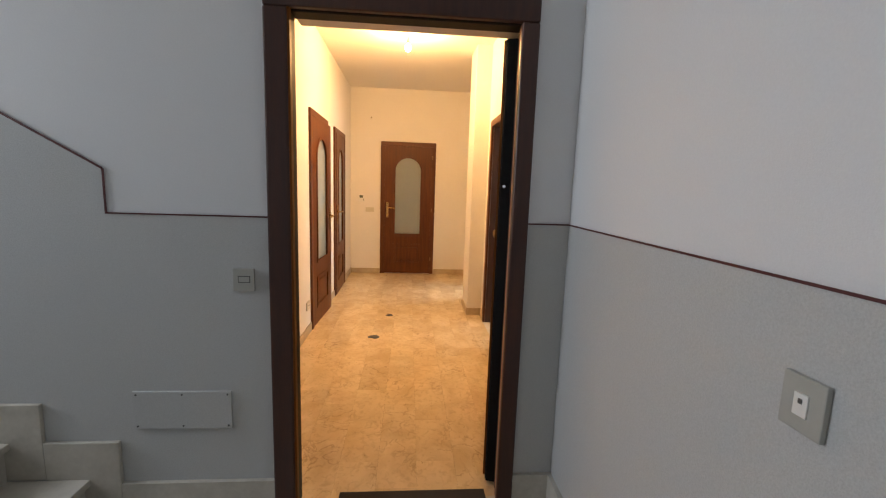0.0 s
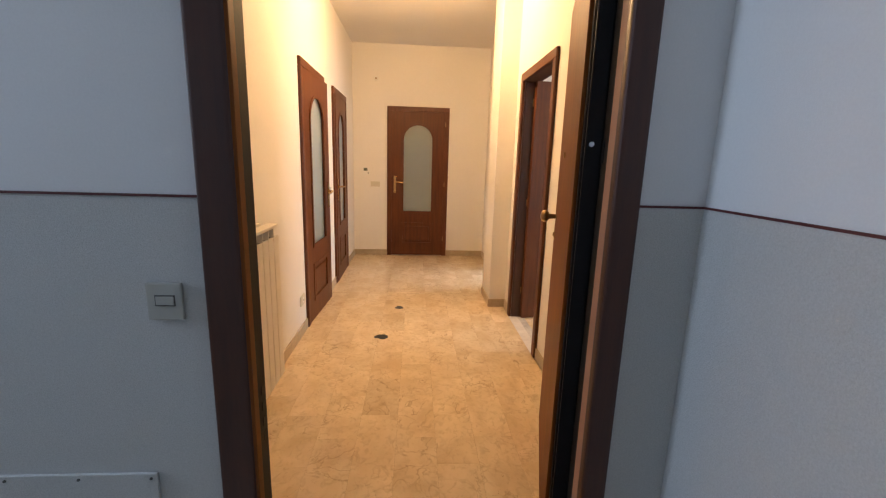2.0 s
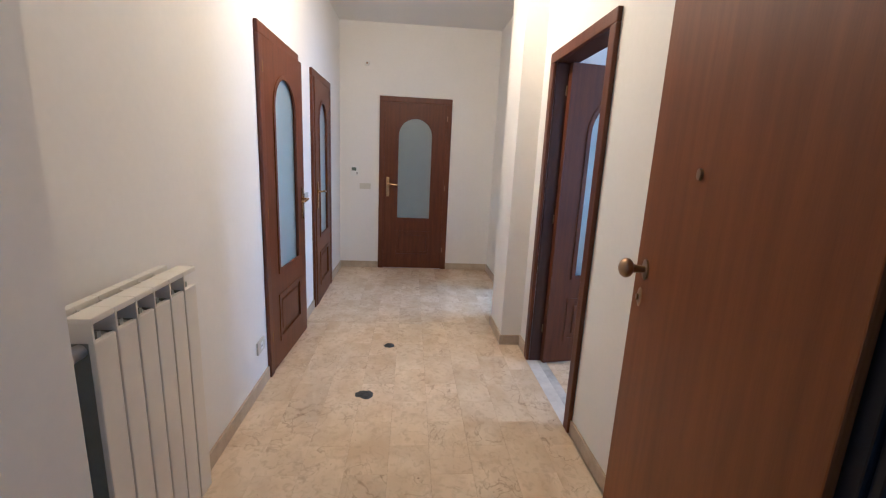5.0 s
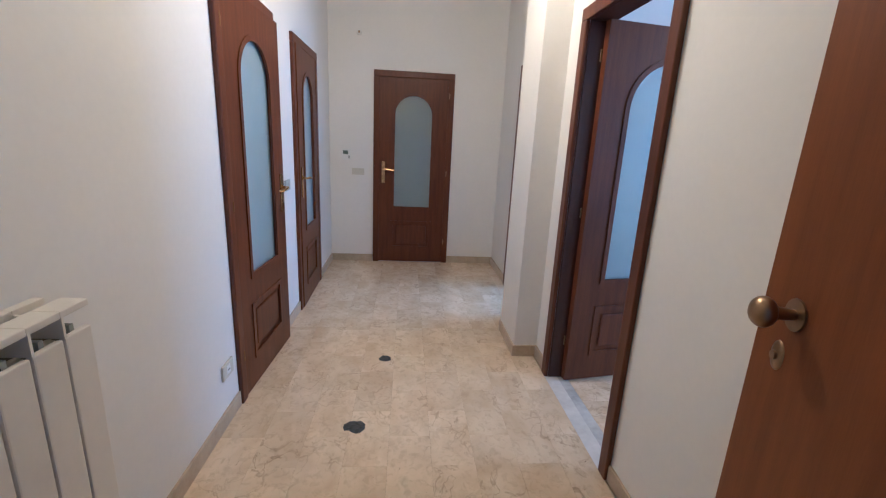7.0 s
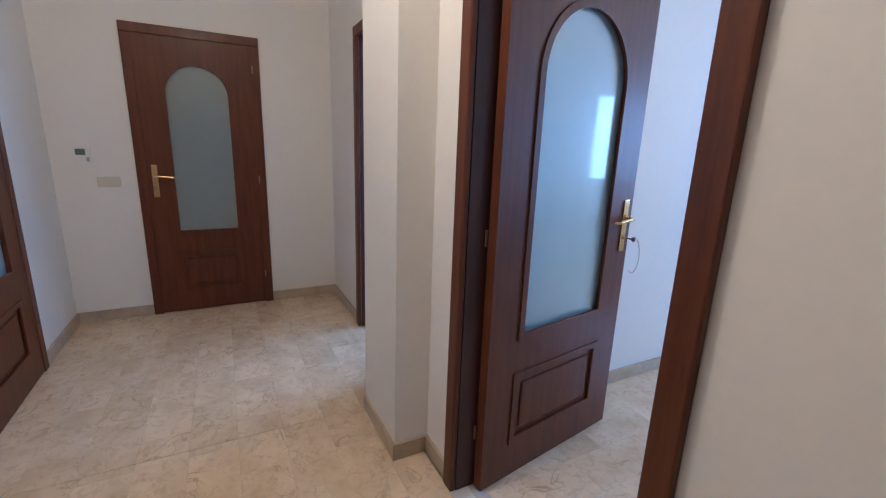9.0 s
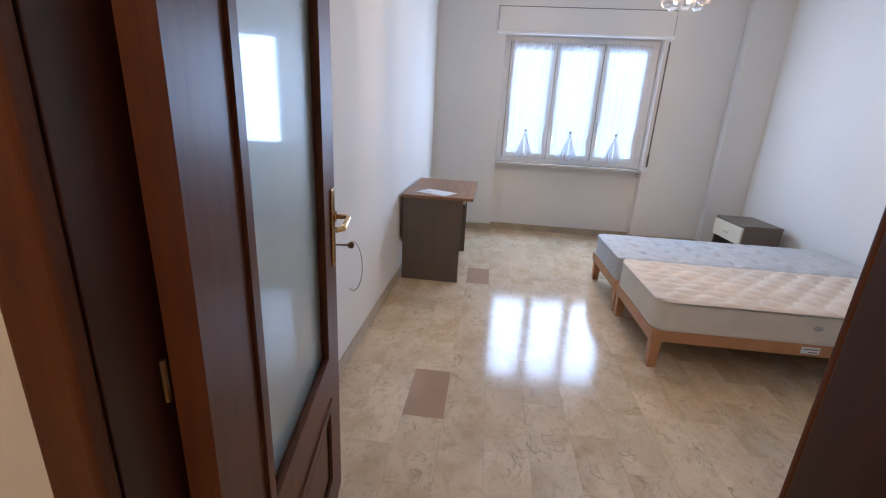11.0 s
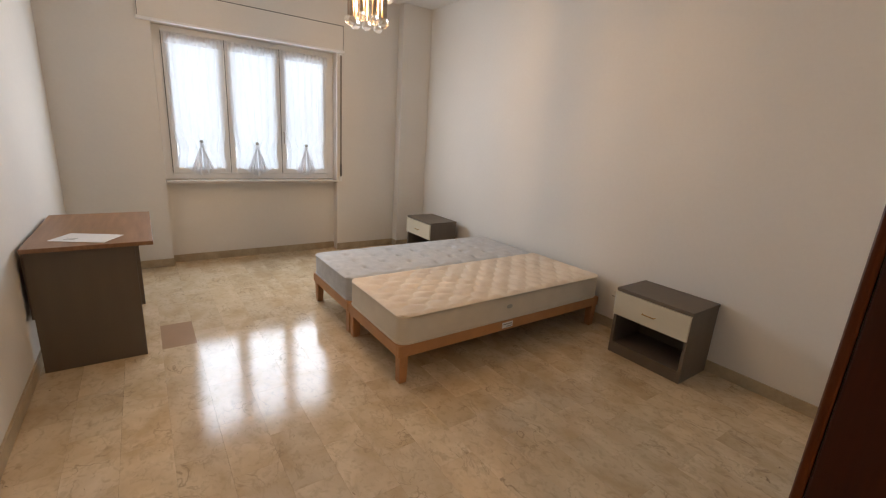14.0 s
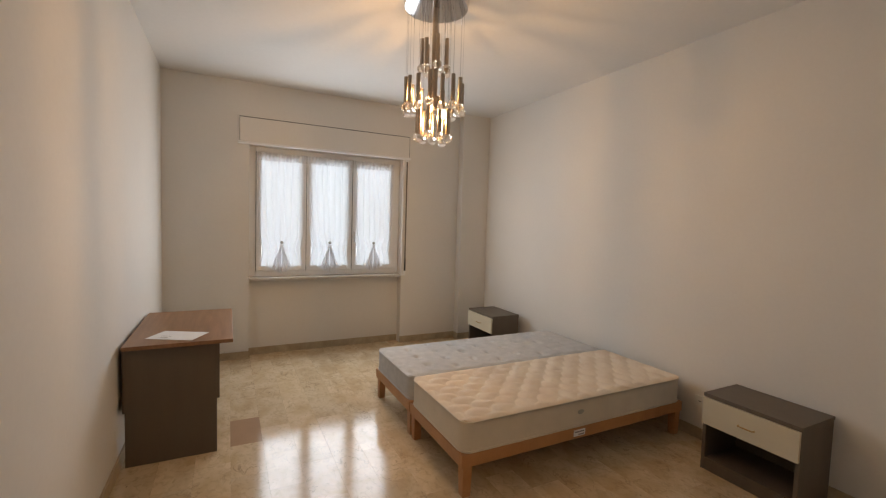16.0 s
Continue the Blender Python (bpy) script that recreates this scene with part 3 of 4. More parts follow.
box(bm, (-1.209, 1.2635, 1.299), (-1.201, 1.2655, 1.467))
slab(bm, [(-3.9, 2.968), (-1.205, 1.462), (-1.205, 1.471), (-3.9, 2.977)], 1.2635, 1.2655)
box(bm, (0.473, 1.2635, 1.2925), (0.656, 1.2655, 1.2985))
box(bm, (0.6535, -2.6, 1.2925), (0.6555, 1.2635, 1.2985))
tagged(part("trim_line", bm, LINE), "thin dark red painted line above the dado", "trim", kind="structure")

st = thing("staircase", "pale marble stairs climbing along the wall", "stairs", kind="structure")
for k in range(6):
    x = -1.34 - 0.298 * k
    z = 0.17 * (k + 1)
    part("tread", boxed((x - 0.33, -0.1, z - 0.03), (x, 1.245, z), 0.004), STAIRMARBLE, st)
    part("riser", boxed((x - 0.33, -0.09, z - 0.17), (x - 0.025, 1.244, z - 0.031)), STAIRMARBLE, st)
    x1 = -1.218 - 0.295 * k
    part("wall_skirting", boxed((x1 - 0.295, 1.246, z - 0.17 if k else 0.0), (x1, 1.2655, z + 0.165), 0.004), STAIRMARBLE, st)
setting("baseboard_stairs", [((-1.217, 1.246, 0), (-0.586, 1.2655, 0.144)), ((0.473, 1.246, 0), (0.656, 1.2655, 0.143)), ((0.636, -2.6, 0), (0.6555, 1.246, 0.143))], STAIRMARBLE, "pale marble skirting of the landing", "baseboard")

ap = thing("access_panel", "painted rectangular cover plate screwed low on the wall", "panel")
part("plate", boxed((-1.155, 1.256, 0.388), (-0.758, 1.2655, 0.556), 0.003), STAIR_LOW, ap)
for x in (-1.14, -0.957, -0.773):
    for z in (0.402, 0.542):
        bm = bmesh.new()
        rod(bm, (x, 1.257, z), (x, 1.2535, z), 0.004, seg=8)
        part("screw", bm, DARKGAP, ap)


def plate(name, label, m, w, h, mat, parts_, group=""):
    """A wall plate, its face to -y, with raised parts given as (name, x0, z0, x1, z1, depth, material)."""
    t_ = thing(name, label, "switch", m, group)
    part("cover", boxed((-w / 2, -0.011, -h / 2), (w / 2, 0.0, h / 2), 0.003), mat, t_)
    for n_, x0, z0, x1, z1, d_, mt in parts_:
        part(n_, boxed((x0, -0.011 - d_, z0), (x1, -0.0105, z1), 0.001), mt, t_)
    return t_


plate("doorbell", "square grey-beige bell push beside the entrance", pose(-0.69, 1.2655, 1.037), 0.084, 0.094, GREYSW, [("button_frame", -0.022, -0.011, 0.026, 0.017, 0.001, DARKGAP), ("button", -0.019, -0.008, 0.023, 0.014, 0.003, GREYSW)])
plate("stair_switch", "square grey light switch on the side wall", pose(0.6555, 0.130, 1.092, 0, 0, -90), 0.080, 0.098, GREYSW, [("rocker", -0.013, -0.02, 0.013, 0.02, 0.003, WHITEPL), ("marker", -0.004, 0.002, 0.004, 0.011, 0.004, DARKGAP)])
mt_ = tagged(part("doormat", boxed((-0.32, 0.78, 0.0), (0.36, 1.335, 0.014), 0.004), MATB), "thin black rubber doormat at the threshold", "doormat")

# ---------- hallway things ----------
rad = thing("radiator", "cream aluminium column radiator below bare wall", "radiator", pose(-0.955, 2.025, 0))
for k in range(6):
    y = 0.08 * k
    bm = bmesh.new()
    box(bm, (0.135, y + 0.003, 0.20), (0.150, y + 0.077, 0.985))
    rounded(bm, 0.004)
    sec = part("section", bm, ENAMEL, rad)
    part("fin", boxed((0.055, y + 0.034, 0.21), (0.136, y + 0.046, 1.0)), FIN_SHADE, sec)
    part("back_plate", boxed((0.04, y + 0.004, 0.20), (0.05, y + 0.076, 1.0)), ENAMEL, sec)
    part("side_rib", boxed((0.05, y + 0.001, 0.985), (0.150, y + 0.007, 1.035)), ENAMEL, sec)
    part("top_bar", boxed((0.092, y + 0.0, 1.030), (0.150, y + 0.08, 1.046), 0.003), ENAMEL, sec)
    part("top_back_bar", boxed((0.036, y + 0.0, 1.030), (0.060, y + 0.08, 1.046), 0.003), ENAMEL, sec)
for z in (0.26, 0.95):
    bm = bmesh.new()
    rod(bm, (0.092, -0.02, z), (0.092, 0.49, z), 0.018)
    part("manifold", bm, ENAMEL, rad, smooth=True)
for z in (0.26, 0.95):
    bm = bmesh.new()
    rod(bm, (0.092, -0.034, z), (0.092, -0.018, z), 0.026, seg=18)
    rod(bm, (0.092, -0.038, z), (0.092, -0.033, z), 0.009, seg=8)
    part("end_plug", bm, ENAMEL, rad, "round cream end plug", smooth=True)
for y in (0.10, 0.40):
    part("bracket", boxed((-0.02, y - 0.01, 0.9), (0.042, y + 0.01, 0.93)), DARKGAP, rad)

pl = thing("pendant_lamp", "bare lit bulb hanging on a short cord", "lamp", pose(-0.068, 3.87, H))
bm = bmesh.new()
rod(bm, (0, 0, 0), (0, 0, -0.018), 0.055, 0.050, 24)
part("ceiling_rose", bm, WHITEPL, pl, smooth=True)
bm = bmesh.new()
rod(bm, (0, 0, -0.018), (0, 0, -0.10), 0.003, seg=6)
part("cord", bm, DARKGAP, pl)
bm = bmesh.new()
rod(bm, (0, 0, -0.10), (0, 0, -0.14), 0.014, seg=14)
part("socket", bm, WHITEPL, pl, smooth=True)
bm = bmesh.new()
ball(bm, (0, 0, -0.178), 0.03, (1, 1, 1.15), 16)
part("bulb", bm, BULB, pl, "glowing warm bulb", smooth=True)

plate("thermostat", "white wall thermostat with a small display", pose(-0.79, 6.49, 1.225), 0.10, 0.12, WHITEPL, [("display", -0.035, 0.005, 0.02, 0.045, 0.002, SCREEN), ("dial", 0.022, -0.04, 0.04, -0.01, 0.003, GREYSW)])
plate("hall_switch", "beige wall switch plate beside the door", pose(-0.66, 6.49, 1.044), 0.135, 0.072, SWITCH, [("rocker", -0.045, -0.022, -0.016, 0.022, 0.002, SWITCH), ("rocker", -0.013, -0.022, 0.013, 0.022, 0.002, SWITCH), ("rocker", 0.016, -0.022, 0.045, 0.022, 0.002, SWITCH)])
plate("hall_switch", "small grey switch plate between two doors", pose(-0.97, 4.72, 1.06, 0, 0, 90), 0.12, 0.075, GREYSW, [("rocker", -0.03, -0.022, 0.0, 0.022, 0.002, GREYSW), ("rocker", 0.003, -0.022, 0.032, 0.022, 0.002, GREYSW)])
plate("hall_socket", "beige wall socket low beside the door", pose(-0.97, 3.52, 0.28, 0, 0, 90), 0.12, 0.078, SWITCH, [("insert", -0.02, -0.022, 0.02, 0.022, 0.002, WHITEPL), ("holes", -0.012, -0.003, 0.012, 0.003, 0.003, DARKGAP)])
hk = thing("bell_speaker", "small round white fitting high on the wall", "fitting", pose(-0.645, 6.49, 2.485))
bm = bmesh.new()
rod(bm, (0, 0, 0), (0, -0.018, 0), 0.028, 0.022, 18)
part("base", bm, WHITEPL, hk, smooth=True)
bm = bmesh.new()
rod(bm, (0, -0.018, 0), (0, -0.030, 0), 0.011, seg=12)
part("screw", bm, BRONZE, hk, smooth=True)
bm = bmesh.new()
rod(bm, (-0.655, 6.49, 1.49), (-0.655, 6.486, 1.49), 0.03, seg=18)
tagged(part("blank_cover", bm, PLASTER, smooth=True), "painted-over round blank cover on the wall", "fitting")


def broken_spot(name, x, y, r, seed):
    """A ragged dark chip in the floor, with crumbs of screed in it."""
    rnd = random.Random(seed)
    bm = bmesh.new()
    n = 18
    rim = [bm.verts.new((x + r * (0.7 + 0.45 * rnd.random()) * math.cos(2 * math.pi * i / n), y + r * (0.55 + 0.4 * rnd.random()) * math.sin(2 * math.pi * i / n), 0.0005)) for i in range(n)]
    mid = [bm.verts.new((x + (v.co.x - x) * 0.6, y + (v.co.y - y) * 0.6, 0.004 + 0.006 * rnd.random())) for v in rim]
    for i in range(n):
        bm.faces.new((rim[i], rim[(i + 1) % n], mid[(i + 1) % n], mid[i]))
    bm.faces.new(mid)
    tagged(part(name, bm, HOLE), "ragged black broken spot in the marble floor", "floor damage")


broken_spot("floor_damage", -0.335, 3.445, 0.062, 3)
broken_spot("floor_damage", -0.22, 4.14, 0.05, 8)

# ---------- bedroom: window ----------
win = thing("window_1", "white three-part window with tied sheer curtains", "window", kind="structure")
part("window_sill", boxed((5.915, 1.692, 0.861), (6.12, 3.463, 0.888), 0.004), WHITEMARBLE, win, "white marble inner sill")
wx0, wx1, wy0, wy1, wz0, wz1 = 6.07, 6.13, 1.694, 3.461, 0.889, 2.338
for a, b in (((wx0, wy0, wz0), (wx1, wy0 + 0.07, wz1)), ((wx0, wy1 - 0.07, wz0), (wx1, wy1, wz1)), ((wx0, wy0 + 0.07, wz0), (wx1, wy1 - 0.07, wz0 + 0.06)), ((wx0, wy0 + 0.07, wz1 - 0.05), (wx1, wy1 - 0.07, wz1))):
    part("window_frame", boxed(a, b, 0.005), PVC, win)
sw_ = (wy1 - wy0 - 0.14) / 3
for k in range(3):
    a, b = wy0 + 0.07 + k * sw_ + 0.003, wy0 + 0.07 + (k + 1) * sw_ - 0.003
    z0, z1, f = wz0 + 0.063, wz1 - 0.053, 0.055
    sash = part("sash", boxed((wx0 - 0.015, a, z0), (wx1 - 0.01, a + f, z1), 0.006), PVC, win)
    for p, q in (((a, z1 - f), (b, z1)), ((a, z0), (b, z0 + f))):
        part("sash_rail", boxed((wx0 - 0.015, a + f, p[1]), (wx1 - 0.01, b - f, q[1]), 0.006), PVC, sash)
    part("sash_stile", boxed((wx0 - 0.015, b - f, z0), (wx1 - 0.01, b, z1), 0.006), PVC, sash)
    pane = part("glass_pane", boxed((6.09, a + f - 0.005, z0 + f - 0.005), (6.096, b - f + 0.005, z1 - f + 0.005)), CLEAR, sash, "clear glass pane")
    pane.visible_shadow = False
    part("seal", boxed((wx0 - 0.0165, b - 0.0005, z0), (wx0 - 0.010, b + 0.004, z1)), DARKGAP, sash)
    for z in (z0 + 0.08, z1 - 0.14):
        bm = bmesh.new()
        rod(bm, (wx0 - 0.02, a + 0.006, z), (wx0 - 0.02, a + 0.006, z + 0.06), 0.008, seg=10)
        part("hinge", bm, PVC, sash, smooth=True)
    # a sheer curtain, gathered by a tied knot in its lower part
    bm = bmesh.new()
    nx, nz = 64, 60
    cy, hw = (a + b) / 2, (b - a) / 2 - 0.012
    top_z, low_z, knot_z = z1 - 0.012, z0 + 0.012, z0 + 0.27
    rows_ = []
    for j in range(nz + 1):
        v = j / nz
        z = top_z + (low_z - top_z) * v
        g = math.exp(-((z - knot_z) / 0.075) ** 2)
        below = max(0.0, (knot_z - z) / (knot_z - low_z))
        row = []
        for i in range(nx + 1):
            u = 2 * i / nx - 1
            fold = math.sin(u * 19 + k * 1.7 + 0.6 * math.sin(v * 5 + u * 3)) * 0.009 + math.sin(u * 41 + v * 2) * 0.003
            near = math.exp(-(u / 0.45) ** 2)
            pull = u * (1 - 0.05 * v) * (1 - 0.70 * g * near) * (1 - 0.15 * math.exp(-((z - knot_z + 0.05) / 0.16) ** 2))
            rise = 0.05 * math.exp(-((abs(u) - 0.8) / 0.5) ** 2) * below - 0.045 * near * below
            row.append(bm.verts.new((wx0 - 0.028 + fold * (1 + 1.2 * g) - 0.015 * g * near, cy + hw * pull, z + rise)))
        rows_.append(row)
    for r0, r1 in zip(rows_, rows_[1:]):
        for i in range(nx):
            bm.faces.new((r0[i], r0[i + 1], r1[i + 1], r1[i]))
    cur = tagged(part("curtain", bm, LACE, smooth=True), "sheer white cafe curtain tied with a knot", "curtain", "window curtains")
    for side in (-1, 1):
        for q in range(3):
            bm = bmesh.new()
            rod(bm, (wx0 - 0.044, cy + side * 0.006, knot_z + 0.012), (wx0 - 0.042, cy + side * (0.026 + 0.030 * q), low_z - 0.006 + 0.022 * q), 0.004, 0.017, 10)
            part("tie_tail", bm, LACE2, cur, "gathered cloth tail below the knot", smooth=True)
    bm = bmesh.new()
    rod(bm, (wx0 - 0.044, cy, knot_z + 0.03), (wx0 - 0.044, cy, knot_z - 0.008), 0.020, 0.012, 10)
    part("knot", bm, LACE2, cur, smooth=True)
    bm = bmesh.new()
    nb = 60
    for r_ in range(2):
        for i in range(nb):
            ya, yb = cy - hw + 2 * hw * i / nb, cy - hw + 2 * hw * (i + 1) / nb
            f0, f1 = 0.005 * math.sin(i * 1.3 + r_), 0.005 * math.sin((i + 1) * 1.3 + r_)
            x_ = wx0 - 0.040 - 0.006 * r_
            zt, zb = top_z + 0.004 * math.sin(i * 0.9), top_z - 0.085 + 0.045 * r_
            bm.faces.new([bm.verts.new(p) for p in ((x_ + f0, ya, zt), (x_ + f1, yb, zt), (x_ + f1 * 1.5, yb, zb), (x_ + f0 * 1.5, ya, zb))])
    part("heading_band", bm, LACE2, cur, "double gathered heading band", smooth=True)
    bm = bmesh.new()
    ball(bm, (wx0 - 0.052, cy, knot_z + 0.055), 0.018, (0.5, 1, 1), 12)
    part("button", bm, GREYSW, cur, "grey round tie button", smooth=True)
    bm = bmesh.new()
    rod(bm, (wx0 - 0.032, a + 0.01, top_z - 0.02), (wx0 - 0.032, b - 0.01, top_z - 0.02), 0.004, seg=8)
    part("rod", bm, PVC, cur, smooth=True)
    bm = bmesh.new()
    for j in range(24):
        y = cy - hw + 2 * hw * j / 23
        ball(bm, (wx0 - 0.034, y, top_z - 0.012 + 0.006 * math.sin(j * 2.3)), 0.014, (0.5, 0.7, 1.3), 8)
    part("ruffle", bm, LACE, cur, "gathered ruffle heading", smooth=True)
h_ = part("window_handle", boxed((wx0 - 0.028, wy0 + 0.07 + sw_ - 0.034, 1.36), (wx0 - 0.014, wy0 + 0.07 + sw_ - 0.010, 1.44), 0.003), PVC, win, "white lever window handle")
bm = bmesh.new()
sweep(bm, [(wx0 - 0.028, wy0 + 0.07 + sw_ - 0.022, 1.41), (wx0 - 0.055, wy0 + 0.07 + sw_ - 0.022, 1.41), (wx0 - 0.057, wy0 + 0.07 + sw_ - 0.022, 1.30)], 0.008)
part("lever", bm, CHROME, h_, smooth=True)
sb = thing("shutter_box", "white painted roller shutter box above the window", "shutter box")
part("cover", boxed((5.905, 1.62, 2.36), (5.9395, 3.565, 2.625), 0.004), PLASTER, sb)
part("ledge", boxed((5.895, 1.61, 2.335), (5.9395, 3.575, 2.359), 0.005), PVC, sb)
for a, b in (((5.9035, 1.626, 2.612), (5.906, 3.559, 2.619)), ((5.9035, 1.626, 2.366), (5.906, 1.630, 2.612)), ((5.9035, 3.555, 2.366), (5.906, 3.559, 2.612))):
    part("gap_line", boxed(a, b), DARKGAP, sb)
sr = thing("shutter_strap", "grey-brown shutter belt hanging beside the window", "shutter strap")
part("belt", boxed((5.925, 1.638, 0.98), (5.928, 1.654, 2.335)), BELT, sr)
part("belt_end", boxed((5.922, 1.635, 0.93), (5.931, 1.657, 1.08), 0.003), DARKGAP, sr)
part("belt_guide", boxed((5.918, 1.63, 2.31), (5.94, 1.662, 2.332), 0.003), PVC, sr)
part("strap_holder", boxed((5.928, 1.632, 0.87), (5.94, 1.660, 0.93), 0.003), PVC, sr)

# ---------- bedroom: furniture ----------
dk = thing("desk", "small desk with walnut top and taupe side panels", "desk", pose(3.93, 3.635, 0))
part("desktop", boxed((0, 0, 0.732), (1.03, 0.60, 0.757), 0.003), WALNUT, dk, "walnut-patterned desktop")
part("side_panel", boxed((0.03, 0.095, 0), (0.055, 0.59, 0.731), 0.002), TAUPE, dk)
part("side_panel", boxed((0.965, 0.095, 0), (0.99, 0.59, 0.731), 0.002), TAUPE, dk)
part("back_panel", boxed((0.056, 0.594, 0.33), (0.964, 0.606, 0.725), 0.002), TAUPE, dk)
dr = part("drawer_box", boxed((0.62, 0.12, 0.58), (0.964, 0.52, 0.731), 0.002), TAUPE, dk)
part("drawer_front", boxed((0.62, 0.098, 0.58), (0.964, 0.118, 0.727), 0.002), CREAM, dr, "cream drawer front")
bm = bmesh.new()
slab(bm, [(-0.15, -0.1), (0.15, -0.1), (0.15, 0.1), (-0.15, 0.1)], -0.0006, 0.0006)
pp = tagged(part("paper_sheet", bm, PAPER), "loose white printed sheet on the desk", "paper")
pp.matrix_world = pose(4.12, 3.96, 0.759, -90, 0, 63)
for z in (0.06, 0.03):
    part("print", boxed((0.03, -0.0012, z - 0.006), (0.09, -0.0007, z)), INK, pp)


def mattress(w, l, h, mat, tufts, m, label, side):
    """A sprung mattress with a quilted or tufted top, rounded edges and piping."""
    t_ = thing("mattress", label, "mattress", m, "mattresses on the beds")
    bm = bmesh.new()
    box(bm, (0, 0, 0), (w, l, h - 0.020))
    vert = [e for e in bm.edges if abs(e.verts[0].co.z - e.verts[1].co.z) > 0.01]
    bmesh.ops.bevel(bm, geom=vert, offset=0.07, segments=6, affect="EDGES", profile=0.5)
    flat = [e for e in bm.edges if abs(e.verts[0].co.z - e.verts[1].co.z) < 0.001 and len(e.link_faces) == 2 and abs(e.link_faces[0].normal.z - e.link_faces[1].normal.z) > 0.5]
    bm.normal_update()
    part("side_band", bm, side, t_, smooth=True)
    bm = bmesh.new()
    nx, ny = 96, 210
    grid = []
    for j in range(ny + 1):
        row = []
        for i in range(nx + 1):
            x, y = w * i / nx, l * j / ny
            ex, ey = min(x, w - x), min(y, l - y)
            if tufts:
                gx, gy = x / 0.2, y / 0.21
                off = 0.5 * (round(gy) % 2)
                dx, dy = (gx - off) - round(gx - off), gy - round(gy)
                z = -0.02 * math.exp(-((dx * 0.2) ** 2 * 1.0 + (dy * 0.21) ** 2 * 3) / 0.0016) + 0.002 * math.sin(x * 30) * math.sin(y * 27)
            else:
                p_, q_ = (x + y) / 0.088, (x - y) / 0.088
                z = 0.014 * (abs(math.sin(math.pi * p_ / 2 + 0.25 * math.sin(q_ * 3))) * abs(math.sin(math.pi * q_ / 2 + 0.25 * math.sin(p_ * 3)))) ** 0.7 - 0.007
            e = min(1.0, ex / 0.045, ey / 0.045)
            z = z * e + h - 0.012 * (1 - e) ** 2 - 0.004
            # rounded plan corners
            r = 0.07
            cx_, cy_ = min(max(x, r), w - r), min(max(y, r), l - r)
            d_ = math.hypot(x - cx_, y - cy_)
            if d_ > r:
                x, y = cx_ + (x - cx_) * r / d_, cy_ + (y - cy_) * r / d_
            row.append(bm.verts.new((x, y, z)))
        grid.append(row)
    for r0, r1 in zip(grid, grid[1:]):
        for i in range(nx):
            bm.faces.new((r0[i], r0[i + 1], r1[i + 1], r1[i]))
    rim = [*grid[0], *[g[-1] for g in grid[1:]], *grid[-1][-2::-1], *[g[0] for g in grid[-2:0:-1]]]
    low_ = [bm.verts.new((v.co.x, v.co.y, h - 0.03)) for v in rim]
    for i in range(len(rim)):
        j = (i + 1) % len(rim)
        bm.faces.new((rim[j], rim[i], low_[i], low_[j]))
    part("quilted_top", bm, mat, t_, smooth=True)
    r = 0.07
    for z in (0.012, h - 0.020):
        path = []
        for cx_, cy_, a0 in ((w - r, l - r, 0), (r, l - r, 90), (r, r, 180), (w - r, r, 270)):
            path += [(cx_ + (r + 0.001) * math.cos(radians(a0 + 15 * i)), cy_ + (r + 0.001) * math.sin(radians(a0 + 15 * i)), z) for i in range(7)]
        bm = bmesh.new()
        sweep(bm, [*path, path[0]], 0.0045, 6)
        part("piping", bm, side, t_, smooth=True)
    return t_


def bed(m, label, w, l):
    """A low beech slatted base on square legs."""
    t_ = thing("bed_frame", label, "bed", m, "single bed bases")
    z0, z1 = 0.180, 0.255
    for a, b in (((0, 0, z0), (0.025, l, z1)), ((w - 0.025, 0, z0), (w, l, z1))):
        part("side_rail", boxed(a, b, 0.005), BEECH, t_)
    for y in (0.0, l - 0.025):
        part("end_rail", boxed((0.026, y, z0), (w - 0.026, y + 0.025, z1), 0.005), BEECH, t_)
    for x in (0.004, w - 0.064):
        for y in (0.012, l - 0.072):
            bm = bmesh.new()
            box(bm, (x, y, 0), (x + 0.06, y + 0.06, z0 - 0.001))
            for v in bm.verts:
                if v.co.z < 0.01:
                    v.co.x = x + 0.03 + (v.co.x - x - 0.03) * 0.85
                    v.co.y = y + 0.03 + (v.co.y - y - 0.03) * 0.85
            rounded(bm, 0.004)
            part("leg", bm, BEECH, t_)
    for k in range(14):
        y = 0.07 + k * (l - 0.19) / 13
        part("slat", boxed((0.026, y, z1 - 0.014), (w - 0.026, y + 0.055, z1 - 0.002), 0.003), BEECH, t_)
    return t_


BW, BL = 0.77, 1.93
b1 = bed(pose(2.86, 0.565, 0), "beech slatted single bed base with a paper label", BW, BL)
lb = part("paper_label", boxed((-0.0015, 1.00, 0.197), (-0.0003, 1.10, 0.240)), PAPER, b1, "white printed maker's label")
part("print_bar", boxed((-0.0022, 1.01, 0.222), (-0.0016, 1.09, 0.229)), INK, lb)
part("print_bar", boxed((-0.0022, 1.01, 0.204), (-0.0016, 1.06, 0.211)), INK, lb)
bed(pose(3.645, 0.565, 0), "beech slatted single bed base pushed against its twin", BW, BL)
m1 = mattress(BW - 0.005, BL - 0.02, 0.20, TICK, False, pose(2.862, 0.58, 0.256), "cream quilted mattress on the beech bed base", TICKSIDE)
bm = bmesh.new()
ball(bm, (-0.001, 1.03, 0.1), 0.028, (0.08, 1, 0.55), 16)
part("badge", bm, GREYSW, m1, "small oval stitched badge", smooth=True)
mattress(BW - 0.005, BL - 0.02, 0.19, GREYTICK, True, pose(3.648, 0.58, 0.256), "worn grey-blue tufted mattress on the beech bed base", GREYTICK)


